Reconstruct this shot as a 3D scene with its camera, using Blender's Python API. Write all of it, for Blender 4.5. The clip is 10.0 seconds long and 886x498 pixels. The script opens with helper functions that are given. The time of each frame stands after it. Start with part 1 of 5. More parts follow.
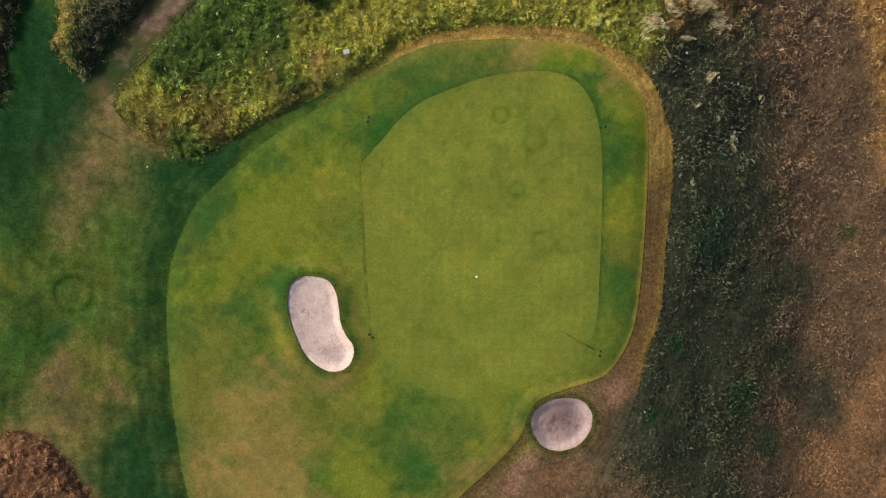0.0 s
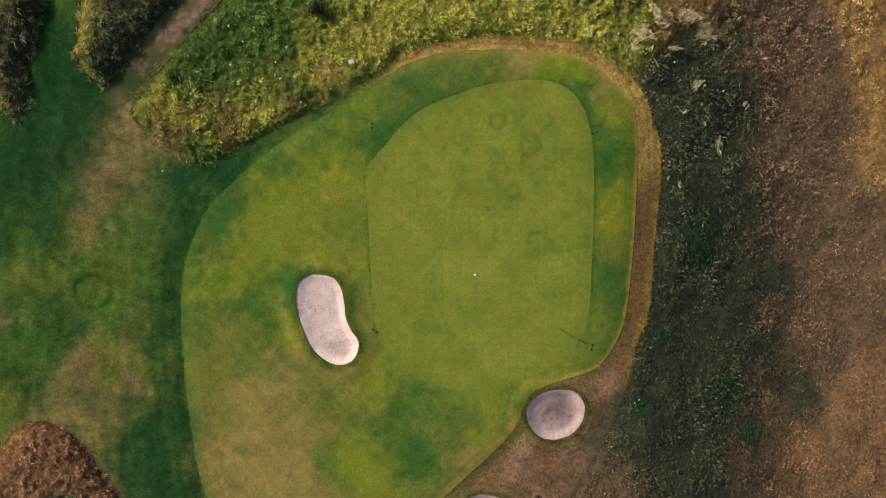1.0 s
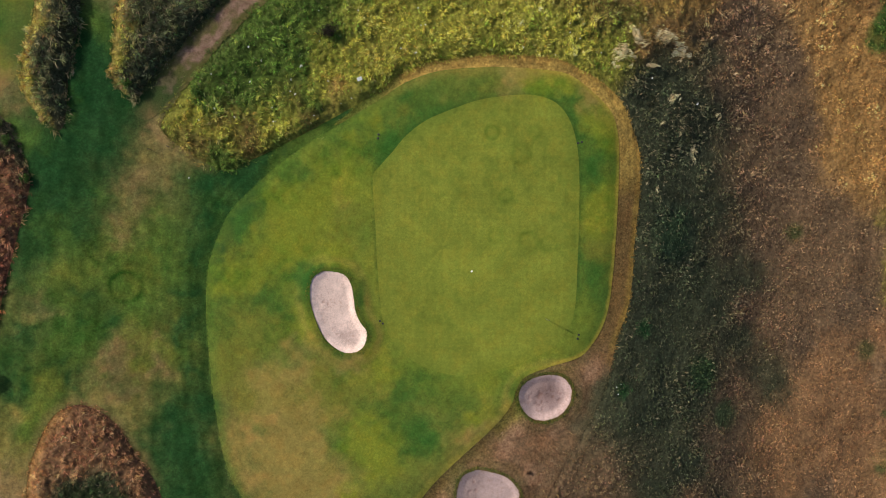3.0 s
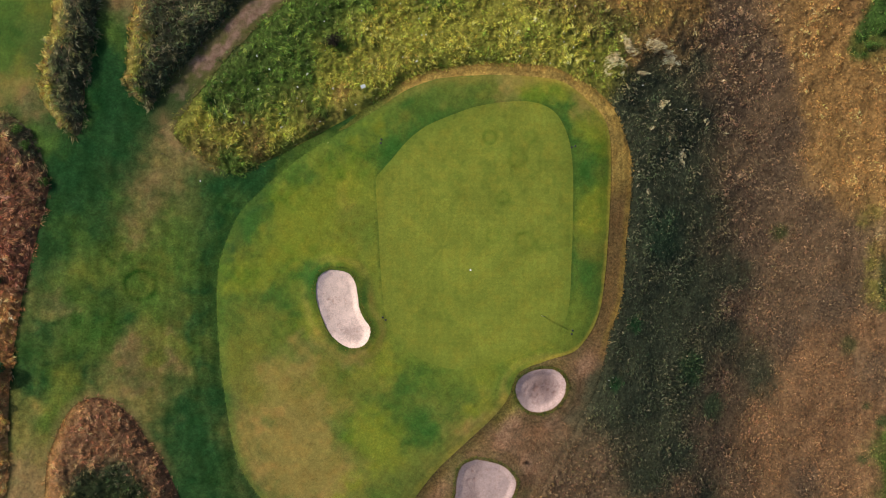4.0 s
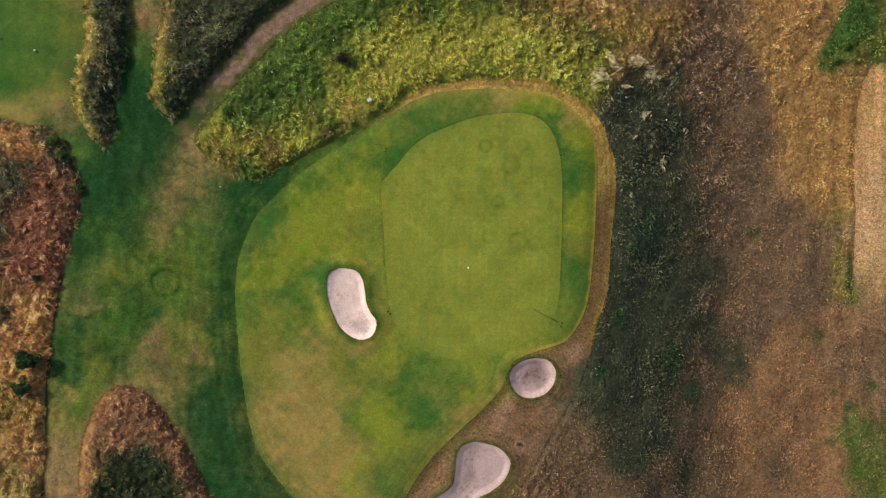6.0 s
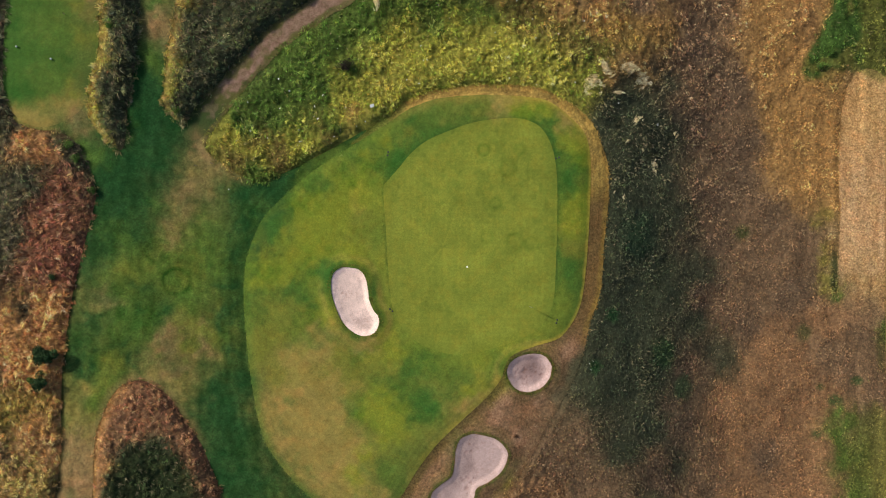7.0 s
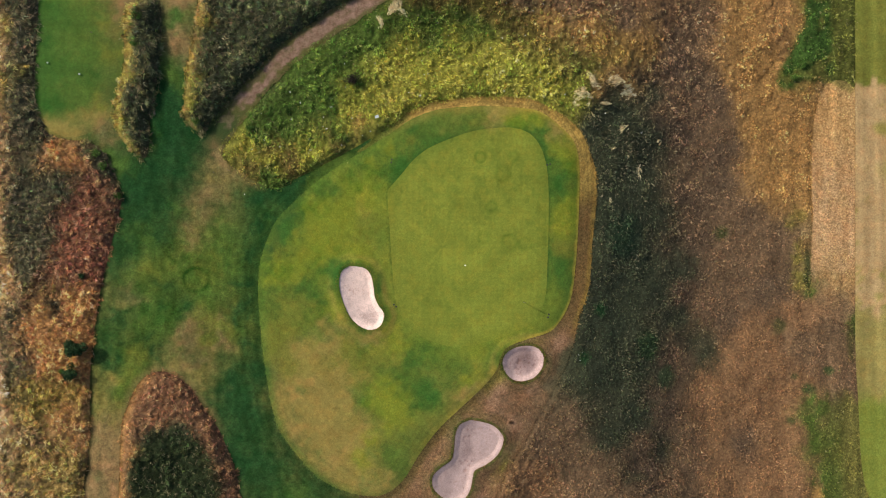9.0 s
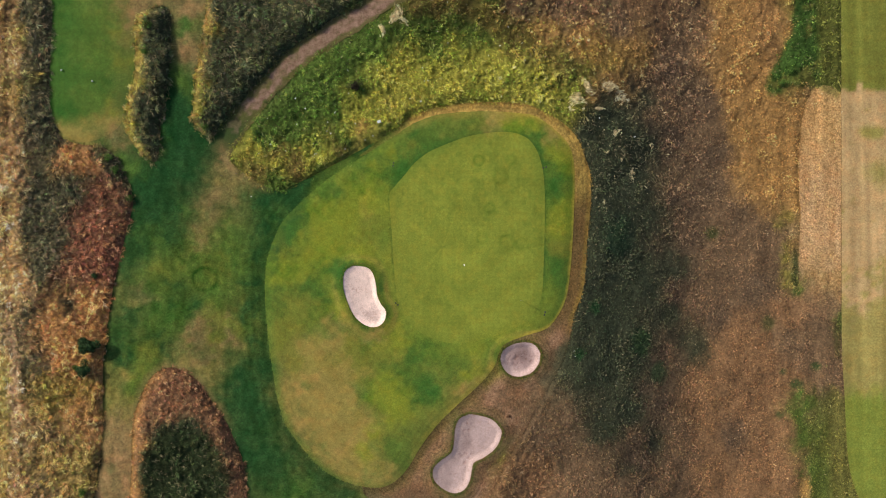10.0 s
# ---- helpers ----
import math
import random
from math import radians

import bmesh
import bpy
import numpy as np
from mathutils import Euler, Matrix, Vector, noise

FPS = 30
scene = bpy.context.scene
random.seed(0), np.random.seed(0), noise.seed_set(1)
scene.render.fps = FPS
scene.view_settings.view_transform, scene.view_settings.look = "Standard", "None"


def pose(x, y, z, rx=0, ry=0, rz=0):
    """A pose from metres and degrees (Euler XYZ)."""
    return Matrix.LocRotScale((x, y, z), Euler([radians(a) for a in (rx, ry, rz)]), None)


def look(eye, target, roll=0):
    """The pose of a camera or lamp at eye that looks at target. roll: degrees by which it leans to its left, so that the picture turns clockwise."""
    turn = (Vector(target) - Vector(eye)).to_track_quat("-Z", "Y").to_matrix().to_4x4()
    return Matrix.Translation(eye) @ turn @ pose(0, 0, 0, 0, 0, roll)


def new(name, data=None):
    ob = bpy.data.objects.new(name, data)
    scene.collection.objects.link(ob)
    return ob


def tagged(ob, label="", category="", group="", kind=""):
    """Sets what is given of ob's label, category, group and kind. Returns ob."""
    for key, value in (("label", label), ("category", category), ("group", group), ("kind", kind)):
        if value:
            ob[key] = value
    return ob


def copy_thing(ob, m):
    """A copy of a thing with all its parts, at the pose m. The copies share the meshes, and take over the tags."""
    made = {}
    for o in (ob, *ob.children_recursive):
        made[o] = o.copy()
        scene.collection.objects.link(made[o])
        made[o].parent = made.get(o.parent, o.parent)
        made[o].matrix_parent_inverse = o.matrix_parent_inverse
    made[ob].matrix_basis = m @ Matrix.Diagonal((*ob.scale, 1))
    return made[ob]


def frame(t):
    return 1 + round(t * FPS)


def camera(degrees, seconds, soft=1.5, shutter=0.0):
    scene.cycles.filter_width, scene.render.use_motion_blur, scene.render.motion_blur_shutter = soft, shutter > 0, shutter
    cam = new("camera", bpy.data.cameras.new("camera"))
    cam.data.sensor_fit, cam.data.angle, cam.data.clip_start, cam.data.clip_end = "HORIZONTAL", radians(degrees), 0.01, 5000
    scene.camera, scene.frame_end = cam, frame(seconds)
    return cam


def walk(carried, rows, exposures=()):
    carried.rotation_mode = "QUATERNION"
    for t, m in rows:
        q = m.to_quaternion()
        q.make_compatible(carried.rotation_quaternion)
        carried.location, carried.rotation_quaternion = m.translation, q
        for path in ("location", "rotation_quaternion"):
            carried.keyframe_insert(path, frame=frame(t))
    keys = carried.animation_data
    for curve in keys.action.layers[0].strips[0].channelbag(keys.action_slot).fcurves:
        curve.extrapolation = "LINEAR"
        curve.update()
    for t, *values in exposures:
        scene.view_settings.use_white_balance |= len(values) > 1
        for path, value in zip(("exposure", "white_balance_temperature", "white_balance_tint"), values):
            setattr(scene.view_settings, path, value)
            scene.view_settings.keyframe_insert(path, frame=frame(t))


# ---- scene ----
cam = camera(62.0, 10.0, soft=1.0)
# seconds, x, y, height, turn: a straight climb from 78 m to 121 m, looking straight down
ROWS = [
    (0.0, 0.00, 0.00, 78.22, 0.00), (0.5, 0.00, -0.03, 80.37, -0.03), (1.0, 0.00, -0.06, 82.52, -0.06),
    (1.5, 0.00, -0.09, 84.67, -0.09), (2.0, 0.01, -0.12, 86.81, -0.12), (2.5, 0.01, -0.15, 88.96, -0.16),
    (4.0, 0.01, -0.22, 95.41, -0.26), (4.5, 0.02, -0.24, 97.56, -0.29), (5.0, 0.02, -0.26, 99.71, -0.33),
    (5.5, 0.02, -0.27, 101.86, -0.36), (7.0, 0.04, -0.30, 108.30, -0.47), (7.5, 0.04, -0.31, 110.45, -0.51),
    (8.0, 0.05, -0.31, 112.60, -0.55), (8.5, 0.05, -0.30, 114.75, -0.59), (9.0, 0.06, -0.30, 116.90, -0.63),
    (9.5, 0.06, -0.29, 119.05, -0.67), (10.0, 0.07, -0.27, 121.20, -0.71),
]
walk(cam, [(t, pose(x, y, z, 0, 0, turn)) for t, x, y, z, turn in ROWS], [(0.0, -0.02), (10.0, 0.22)])

# ---- light: a low sun from the upper left through thin haze, and the sky ----
SUN_HIGH, SUN_FROM = 30.0, (-0.87, 0.49)
sky = bpy.data.worlds.new("sky")
scene.world = sky
sky.use_nodes = True
sky_tex = sky.node_tree.nodes.new("ShaderNodeTexSky")
sky_tex.sky_type, sky_tex.sun_disc = "NISHITA", False
sky_tex.sun_elevation = radians(SUN_HIGH)
sky_tex.sun_rotation = math.atan2(SUN_FROM[0], SUN_FROM[1])
sky_tex.dust_density = 2.5
sky.node_tree.links.new(sky_tex.outputs[0], sky.node_tree.nodes["Background"].inputs[0])
sky.node_tree.nodes["Background"].inputs[1].default_value = 0.105
sun = new("sun", bpy.data.lights.new("sun", "SUN"))
sun.data.energy, sun.data.angle, sun.data.color = 4.2, radians(1.5), (1.0, 0.935, 0.80)
flat = math.cos(radians(SUN_HIGH)) / math.hypot(*SUN_FROM)
sun.matrix_world = look((SUN_FROM[0] * flat * 150, SUN_FROM[1] * flat * 150, math.sin(radians(SUN_HIGH)) * 150), (0, 0, 0))


# ---- shapes of the land, in metres ----
APRON = [
    (-28.3, -19.1), (-29, -12.5), (-29.3, -7.1), (-29, -2.3), (-27.6, 2.0), (-25.9, 5.0), (-22.65, 8.2), (-19.7, 10.75),
    (-16.7, 12.8), (-13.75, 14.6), (-10.8, 16.4), (-7.3, 18.6), (-4.9, 20.2), (-2, 21.4), (1, 22), (7, 22.3), (13, 21.9),
    (16, 21.2), (19, 18.9), (20.9, 16.9), (21.7, 14.8), (22, 11.6), (21.8, 5.5), (21.4, -0.5), (21.1, -3.6),
    (20.6, -7.2), (19.8, -9.8), (18.5, -12), (16.7, -13.7), (13, -14.8), (9.7, -16.3), (8.2, -19.7), (5.8, -22.6),
    (-0.3, -28.2), (-3.7, -32.3), (-6.9, -37.1), (-10.6, -39.3), (-15.6, -38.6), (-20, -36.4), (-23.7, -32.3),
    (-26.7, -27.5),
]
GREEN = [
    (-8.6, 8.5), (-8.3, 2.5), (-8, -3.5), (-7.4, -8.9), (-5.9, -11.9), (-3.2, -14.3), (1, -15.7), (4.6, -15.5),
    (8.8, -14.5), (13, -12.7), (15.4, -10.3), (16.3, -7.2), (16.6, -2.3), (16.8, 2.5), (16.9, 8.5), (16.6, 12.7),
    (15.7, 15.7), (14.2, 17.7), (11.8, 18.7), (8.8, 18.8), (4.6, 18.2), (1, 17), (-2, 15.7), (-4.4, 13.9),
    (-6.2, 11.8), (-7.7, 10.1),
]
COLLAR = [
    (-8, 16.6), (-11, 15.8), (-13.4, 15.2), (-11.9, 16.4), (-9.8, 18.1), (-7.4, 19.7), (-5, 21.5), (-1.4, 22.9),
    (2.8, 23.5), (7, 23.8), (10.6, 23.7), (14.2, 23.3), (16.6, 22.3), (19.7, 20.6), (22.2, 18.2), (23.6, 15.2),
    (24.6, 12.2), (24.8, 8.6), (24.6, 5.5), (24.2, 2.5), (23.9, -0.5), (23.6, -4.8), (22.8, -8.4), (21.6, -11.4),
    (20.8, -15), (19.8, -18), (18.1, -21.6), (15.2, -26.4), (13.3, -30.2), (10.9, -33.9), (8.5, -38.4), (5.7, -43),
    (-2.7, -45.2), (-10.1, -41.9), (-13.8, -39), (-13.6, -24.2), (-13.4, -5.6), (-11.3, 10.2),
]
KIDNEY = [
    (-14.21, -2.82), (-12.23, -3.24), (-11.33, -4.44), (-10.97, -6.06), (-10.79, -7.68), (-10.2, -9.12),
    (-9.48, -10.08), (-9.36, -10.91), (-9.78, -12.11), (-10.79, -12.83), (-12.23, -12.83), (-13.61, -12.05),
    (-14.81, -10.73), (-15.65, -8.88), (-16.25, -6.9), (-16.37, -5.28), (-16.07, -3.84), (-15.23, -3.06),
]
ROUND = [
    (13.28, -15.74), (14.79, -16.11), (15.69, -17.2), (15.81, -18.4), (15.27, -19.78), (14.06, -20.91),
    (12.25, -21.38), (10.69, -20.96), (9.61, -19.75), (9.24, -18.37), (9.73, -17.05), (11.17, -16.09),
]
TWIN = [
    (4.66, -27.47), (7.53, -28.26), (9.1, -29.77), (9.27, -31), (8.41, -32.93), (6.53, -34.47), (4.75, -35.37),
    (4.36, -36.67), (3.87, -38.61), (2.93, -39.9), (1.34, -40.35), (-0.6, -39.48), (-1.88, -38.07), (-1.96, -36.31),
    (-0.82, -35.02), (0.96, -33.74), (1.44, -32.17), (1.65, -29.94), (2.23, -28.37), (3.36, -27.64),
]
LEFT_EDGE = [
    (-89.4, 59.6), (-90.9, -59.6), (-58.8, -60), (-58, -44.4), (-57.4, -40), (-56.7, -37.1), (-55.9, -32.5),
    (-55.6, -28.8), (-55.4, -23.3), (-55.2, -17.8), (-54.7, -13.3), (-54, -8.7), (-53.3, -5), (-52.4, -1.4),
    (-51.5, 2.3), (-50.5, 5.9), (-50.2, 8.7), (-51.5, 12.4), (-53.3, 15.9), (-55.8, 17.2), (-58.3, 17.4),
    (-61.3, 18.4), (-62.9, 20.6), (-63.6, 24), (-63.3, 31.8), (-63, 38.2), (-62.5, 59.3),
]
ISLAND = [
    (-51.7, -50.9), (-51.2, -40.1), (-50.9, -32.6), (-50.5, -27.1), (-49.2, -23.4), (-47.4, -20.3), (-44.7, -19),
    (-42.1, -19.8), (-39.8, -21.9), (-38.1, -24.7), (-35.9, -28), (-34.1, -32.2), (-32.9, -36), (-32.5, -40.8),
    (-32.5, -51.8),
]
SCRUB_STRIP = [
    (-49, 37.6), (-49.4, 33.5), (-49.2, 31.6), (-49.9, 27.1), (-50.8, 23.4), (-51.2, 20.6), (-50.4, 17.9),
    (-48.3, 15.6), (-46.6, 14.4), (-45.9, 16.2), (-45.6, 20.6), (-44.7, 25.2), (-44.1, 30.8), (-43.8, 35.4),
    (-44, 39.1), (-45.4, 39.8), (-47.4, 39.2),
]
SCRUB_BANK = [
    (-37.4, 52.1), (-38.1, 41), (-38.8, 34.6), (-40, 28.3), (-40.5, 23.2), (-40.3, 20.5), (-38, 18.5), (-35.5, 19.8),
    (-34.2, 21.4), (-31.6, 24.5), (-27.8, 28.5), (-24.5, 31.7), (-20.3, 34.3), (-14.7, 38.1), (-10.9, 40.7),
    (-1.6, 46.6), (-3.4, 52.1),
]
TOP_ROUGH = [
    (-34.6, 14.7), (-33.1, 17.9), (-30, 21.9), (-26.5, 25.9), (-21.3, 30), (-14.7, 34.2), (-8.2, 38.5), (-3.5, 41.8),
    (2.2, 48.8), (27, 49.2), (23.5, 29.5), (19.5, 20.1), (19, 12.6), (16.6, 9.9), (-7.6, 10.1), (-8, 15.7),
    (-10.1, 17.6), (-13.4, 16.1), (-15.8, 14.8), (-18.2, 13.5), (-21.8, 11.7), (-24.8, 10.4), (-26.6, 9.5),
    (-29, 10.4), (-30.8, 11.4),
]
TRACK = [
    (-36.4, 16.8), (-34.2, 19.9), (-31.1, 23.6), (-27.8, 27.3), (-24.5, 30.6), (-20.8, 33.3), (-16.6, 36.1),
    (-12.4, 38.6), (-8.2, 41.3), (-1.6, 45.6),
]
TEE = [
    (-62.5, 48.3), (-62.8, 38.2), (-63.2, 31.8), (-63.4, 24.4), (-62.8, 21.2), (-61, 18.9), (-58.3, 17.8),
    (-55.1, 18.4), (-52.3, 20.2), (-50.9, 23.4), (-49.7, 28.9), (-49.5, 33.5), (-49.3, 38.1), (-50.7, 40.8),
    (-50.9, 48.2),
]
FIELD = [
    (70.9, 62.5), (70.6, 42.7), (70.2, 12.9), (69.9, -16.9), (70.3, -26.8), (70.7, -36.8), (71.6, -42.3),
    (73.6, -46.8), (77.5, -52.8), (110.2, -53.2), (111.7, 62),
]
STRIP = [
    (63, 18.9), (62.8, 3), (62.6, -9.9), (66, -12.9), (69.9, -11), (70.2, 12.9), (70.3, 25.7), (65.5, 26.8),
]
# mown turf by colour: x, y, radius
TURF_DEEP = [
    (-41.6, 17.9, 3.2), (-44.4, 11.4, 3.2), (-48, 6.8, 2.8), (-50.3, 0.4, 2), (-42, 22.5, 2.3), (-48.8, 10.5, 2),
    (-52.8, -16, 1.4), (-33.5, -21.3, 1.4), (-30.8, -26.7, 2.4), (-27.7, -33.3, 2.8), (-21.2, -38.5, 2.3),
    (-16.6, -40.4, 1.9), (-25.3, 8.5, 1.2), (-28.1, 7.1, 1.0), (-12.2, 16.9, 0.9), (-32.3, -33.2, 2.3),
    (-52.2, -10.5, 1.1), (-43.5, -5.9, 1.1), (-33.2, -19.7, 1.1), (-32.9, -24.5, 1.4), (-26.3, 3.4, 0.8),
    (-27.8, 0.1, 0.7), (-42.9, 19, 1.4), (-42.9, 23.8, 1.4), (-36.1, 13.8, 0.7), (-44, 13.1, 1.5), (-43.5, 6.6, 1.4),
    (-44.6, 2.4, 1.2), (-29, 7.9, 1.2), (-26, 9.4, 1), (-23, 10.1, 0.7), (-29.6, 3.1, 1), (-30.8, -0.5, 1),
    (-31.5, -5, 1.1), (-31.8, -10, 1.0), (-31.8, -15, 1.0), (-31.2, -20, 1.2), (-45, -16, 0.8), (-48, -13.5, 0.8), (-45, -9, 0.8), (-42, -10, 0.7),
]
# lush grass; the spot at -9.8, -7.1 paints the kidney bunker's shadow
TURF_LUSH_AND_SHADE = [
    (-17, -3.8, 0.8), (-16.1, -2.9, 0.6), (-2.6, -16.3, 0.8), (-4.7, -17.6, 0.6), (-2.3, -23.3, 0.8), (-5, -24.5, 0.6),
    (-5.9, 13.6, 1.2), (-7.7, 12.5, 1), (-2.9, 15.1, 0.8), (-0.8, 16.9, 0.7), (18.1, 9.1, 0.8), (17.8, 11.5, 0.8),
    (15.1, 17.2, 0.4), (16.6, 15.4, 0.4), (18.9, -3.9, 0.7), (17, -7.2, 0.5), (17.1, 0.1, 0.4), (-23.3, 4.6, 0.8),
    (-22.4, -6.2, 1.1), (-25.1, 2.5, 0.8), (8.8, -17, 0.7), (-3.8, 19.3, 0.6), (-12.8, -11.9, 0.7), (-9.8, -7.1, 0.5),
    (16.7, -9.6, 0.5), (-41.2, 36.1, 1.1), (-60, 29, 2), (-61.4, 24.4, 1.5), (-60.3, 37.2, 1.8),
]
TURF_MID = [
    (-41.7, 6.8, 0.9), (-45.2, 17.9, 1.1), (-47.2, 1.3, 1.8), (-46.4, -7, 1.8), (-49.1, -10.6, 1.8),
    (-44.6, -10.7, 1.7), (-33.7, -2.5, 1.7), (-35.5, 2.1, 1.7), (-41, -3.4, 1.5), (-8.1, -32.6, 1.7),
    (-36.5, -7.1, 1.3), (-23.1, -38.9, 1.3), (-55.8, 31.7, 2), (-56.8, 23.4, 1.5), (-55.7, 38.1, 1.6),
    (-41.9, 27.1, 1.3), (-50.6, 13.3, 1.1), (-1.4, 19.6, 0.8), (3.4, 19.9, 0.6), (-18.2, 9.1, 1.1),
    (-26.6, -10.7, 1.1), (-27.2, -7.1, 1), (-5.6, -13.1, 1.4), (1, -18.2, 1.4), (-8.6, -20.9, 1.1), (18.1, -7.2, 0.8),
    (17.8, -10.2, 0.7), (-13.4, 13.6, 1), (-11, 15.1, 0.8), (-20.3, -8.9, 0.6), (-5.6, -20.9, 1.2), (4.6, 21.1, 0.8),
    (-7.4, 16.3, 0.8),
]
TURF_YELLOW = [
    (-13.4, 9.1, 1.6), (-17, 6.1, 1.6), (-21.2, 5.5, 1.1), (-18.8, 0.1, 1.7), (-23, -1.7, 1.4), (-26.6, -3.5, 1.1),
    (-13.4, -0.5, 1.1), (-8.6, -14.3, 1.3), (-5.6, -14.9, 0.7), (-8, -25.1, 1.2), (-9.2, -23.3, 1.1), (4, -20.3, 0.8),
    (5.8, -16.7, 0.6), (-11, 6.1, 0.8), (19.7, 4.3, 0.9), (20.3, 6.7, 0.7), (-11.6, 14.2, 0.8), (13, 20, 0.8),
    (19.7, 14.5, 0.7), (15.4, 20.5, 0.6), (-8.6, 16, 0.7), (6.4, -14.3, 0.6), (-18.2, -9.5, 1.2), (9.4, -14.9, 0.7),
    (-9.9, -26.1, 0.9), (-12.3, -30.7, 0.7), (-13.7, -33.5, 0.9),
]
TURF_OLIVE = [
    (-11, 3.1, 1.4), (-8.6, 0.7, 0.8), (-20.6, -11.9, 1.3), (-16.4, -10.7, 0.8), (-24.2, -13.1, 1.2),
    (-13.4, -19.1, 1.4), (-11, -16.7, 1.1), (-15.8, -16.7, 1.1), (4.6, 19.3, 0.8), (4.6, 20.5, 0.7), (19.7, 0.1, 0.7),
    (-5, 16.3, 0.7), (20.3, 10.3, 0.6), (-8.6, -7.1, 0.5), (-44.5, -3.3, 1.7), (-40, 0.3, 1.3), (-38.3, -4.3, 1.7),
    (-49.2, -16.1, 1.5), (-50.1, -20.7, 1.3), (-36.4, -1.6, 1.1), (-32.9, -12.8, 1.1), (-36.1, -11.8, 1.5),
    (-38.4, -14.5, 0.9), (-23.8, -18.5, 1.5), (-24.6, -11, 1.3), (-26.5, -14.7, 1.3), (-51.5, 30.7, 0.6),
    (-51.7, 36.2, 0.6), (-53.6, 23.4, 0.7),
]
TURF_DRY = [
    (-18.8, -15.5, 1.2), (-21.8, -16.7, 1.2), (-23, -19.7, 1.4), (-15.8, -20.3, 1), (-20, -23.9, 1.6),
    (17.8, 18.7, 0.5), (5.8, -23.3, 1.3), (8.8, 21.4, 0.8), (-17, -13.1, 0.8), (-25.4, -23.3, 1.1), (-11.6, -14, 0.6),
    (-15.8, -24.5, 1), (-17.4, -31.6, 2.4), (-13.8, -37.2, 2), (-21.1, -27.8, 1.7), (-18.4, -35.3, 1.9),
    (-35.8, 11.4, 1.1), (-38.2, 5.8, 1.1), (-40, 2.2, 0.9), (-50.9, -7.8, 0.9), (-42.5, -18.1, 0.8), (-38.9, -20, 0.8),
    (-52.9, -25.2, 1.3), (-52.8, -20.6, 0.9), (-23.8, -24, 1.3), (-20.2, -32.4, 1.7), (-57.8, 18.7, 1.1),
    (-61.3, 19.4, 0.9), (-52.8, 20.2, 1.1), (-9.1, -36.3, 0.9),
]
TURF_BARE = [
    (-41.3, 39.6, 1.3), (-41.4, 33.1, 1.3), (-53.4, -31.6, 1.7), (-53.5, -38, 1.8), (-54.5, -43.5, 1.8),
    (-48.9, 39.5, 1.1), (-50.4, -7.2, 1.1), (-35.2, -10.9, 0.6), (-36.1, -14.6, 0.7), (-40.6, -13.5, 0.9),
    (-40.1, -17.8, 1.1), (-36.5, 9.1, 1.2), (-37.7, 5.8, 1.1), (-39.5, 2.9, 0.8), (-35.2, 12.1, 1), (-52.3, 17.9, 0.9),
    (-34.9, 13.7, 0.9), (-53.4, -27.9, 1.1),
]
# rough growth by colour: x, y, radius
ROUGH_LIME = [
    (-40.2, 22.9, 0.5), (-50.7, 20.2, 0.4), (6.6, 29.6, 3.7), (-1.8, 25.9, 2.8), (-9.3, 23.2, 2.6), (-20.6, 14.5, 1.4),
    (-28, 14.6, 1.2), (-7.4, 29.6, 2.3), (15.9, 26.6, 2.3), (2, 33.4, 1.1), (-13.1, 20.4, 1.7),
    (-30.7, 16, 0.9), (20.5, 23.8, 1.4), (11.3, 29.5, 1.4),
]
ROUGH_GREEN = [
    (-20.4, 26.1, 1.9), (-24.2, 21, 1.9), (-22.2, 28.9, 1.4), (-11.9, 35.3, 1.9), (-15.7, 30.7, 1.7), (-11, 32, 1.6), (-5.5, 35.5, 1.6), (0, 32.5, 1.2), (8, 41.5, 1.4), (6, 35.8, 1.9), (3, 37.2, 1.5),
    (-28.9, 18.8, 1.1), (4.8, 33.5, 0.9), (-1.7, 35.3, 1.4), (-26.2, 10.4, 1.1), (-23.3, 17.8, 1.1),
    (-18.1, 22.8, 1.3), (-16.3, 18.6, 0.8), (-20.6, 13.1, 0.9), (-13, 26.9, 0.9), (64.7, 36.7, 2), (62.9, 37.3, 1.6),
    (61.8, 40.8, 1.4), (67, 31.7, 1.6), (60.5, 28.3, 1.4), (62.6, 31.8, 1.4), (63.8, -33.7, 1.2), (64.7, -39.7, 1.4),
    (65.7, -42.7, 1.6), (61.8, -30.7, 1), (62.5, 29.8, 1.2), (65.7, 40.7, 1.4), (63.6, 33.8, 1.2), (62.3, -27.7, 0.8),
    (69.4, -14.9, 0.6), (62.6, -7.9, 0.4),
]
ROUGH_HEATHER = [
    (28.4, 20.3, 2.7), (31.4, 10.9, 3.3), (28.1, 1.4, 3.3), (33.3, -4.4, 3.4), (27.9, -11.9, 3), (25.8, -20.3, 2.6),
    (32, -19.7, 2.9), (35.6, 5.2, 2.5), (34.7, 17.7, 2.3), (26.7, -30.7, 2.3), (34.7, 23.5, 1.4), (39.8, -4.6, 2),
    (31.9, -27.4, 2.3), (25.3, 18.3, 1.5), (38.6, -12.4, 2), (41.5, -17, 2), (44.5, -19.5, 1.5), (36, -33, 1.8), (31, -38, 1.6), (-63.8, -18.6, 1.1), (-62.6, -30.6, 1.1),
    (-65.3, -29.6, 1.1), (-64.5, -37.9, 1.3), (-60.5, -9.5, 0.8), (-59.8, 9.7, 0.9), (-65.7, -23.2, 0.9),
]
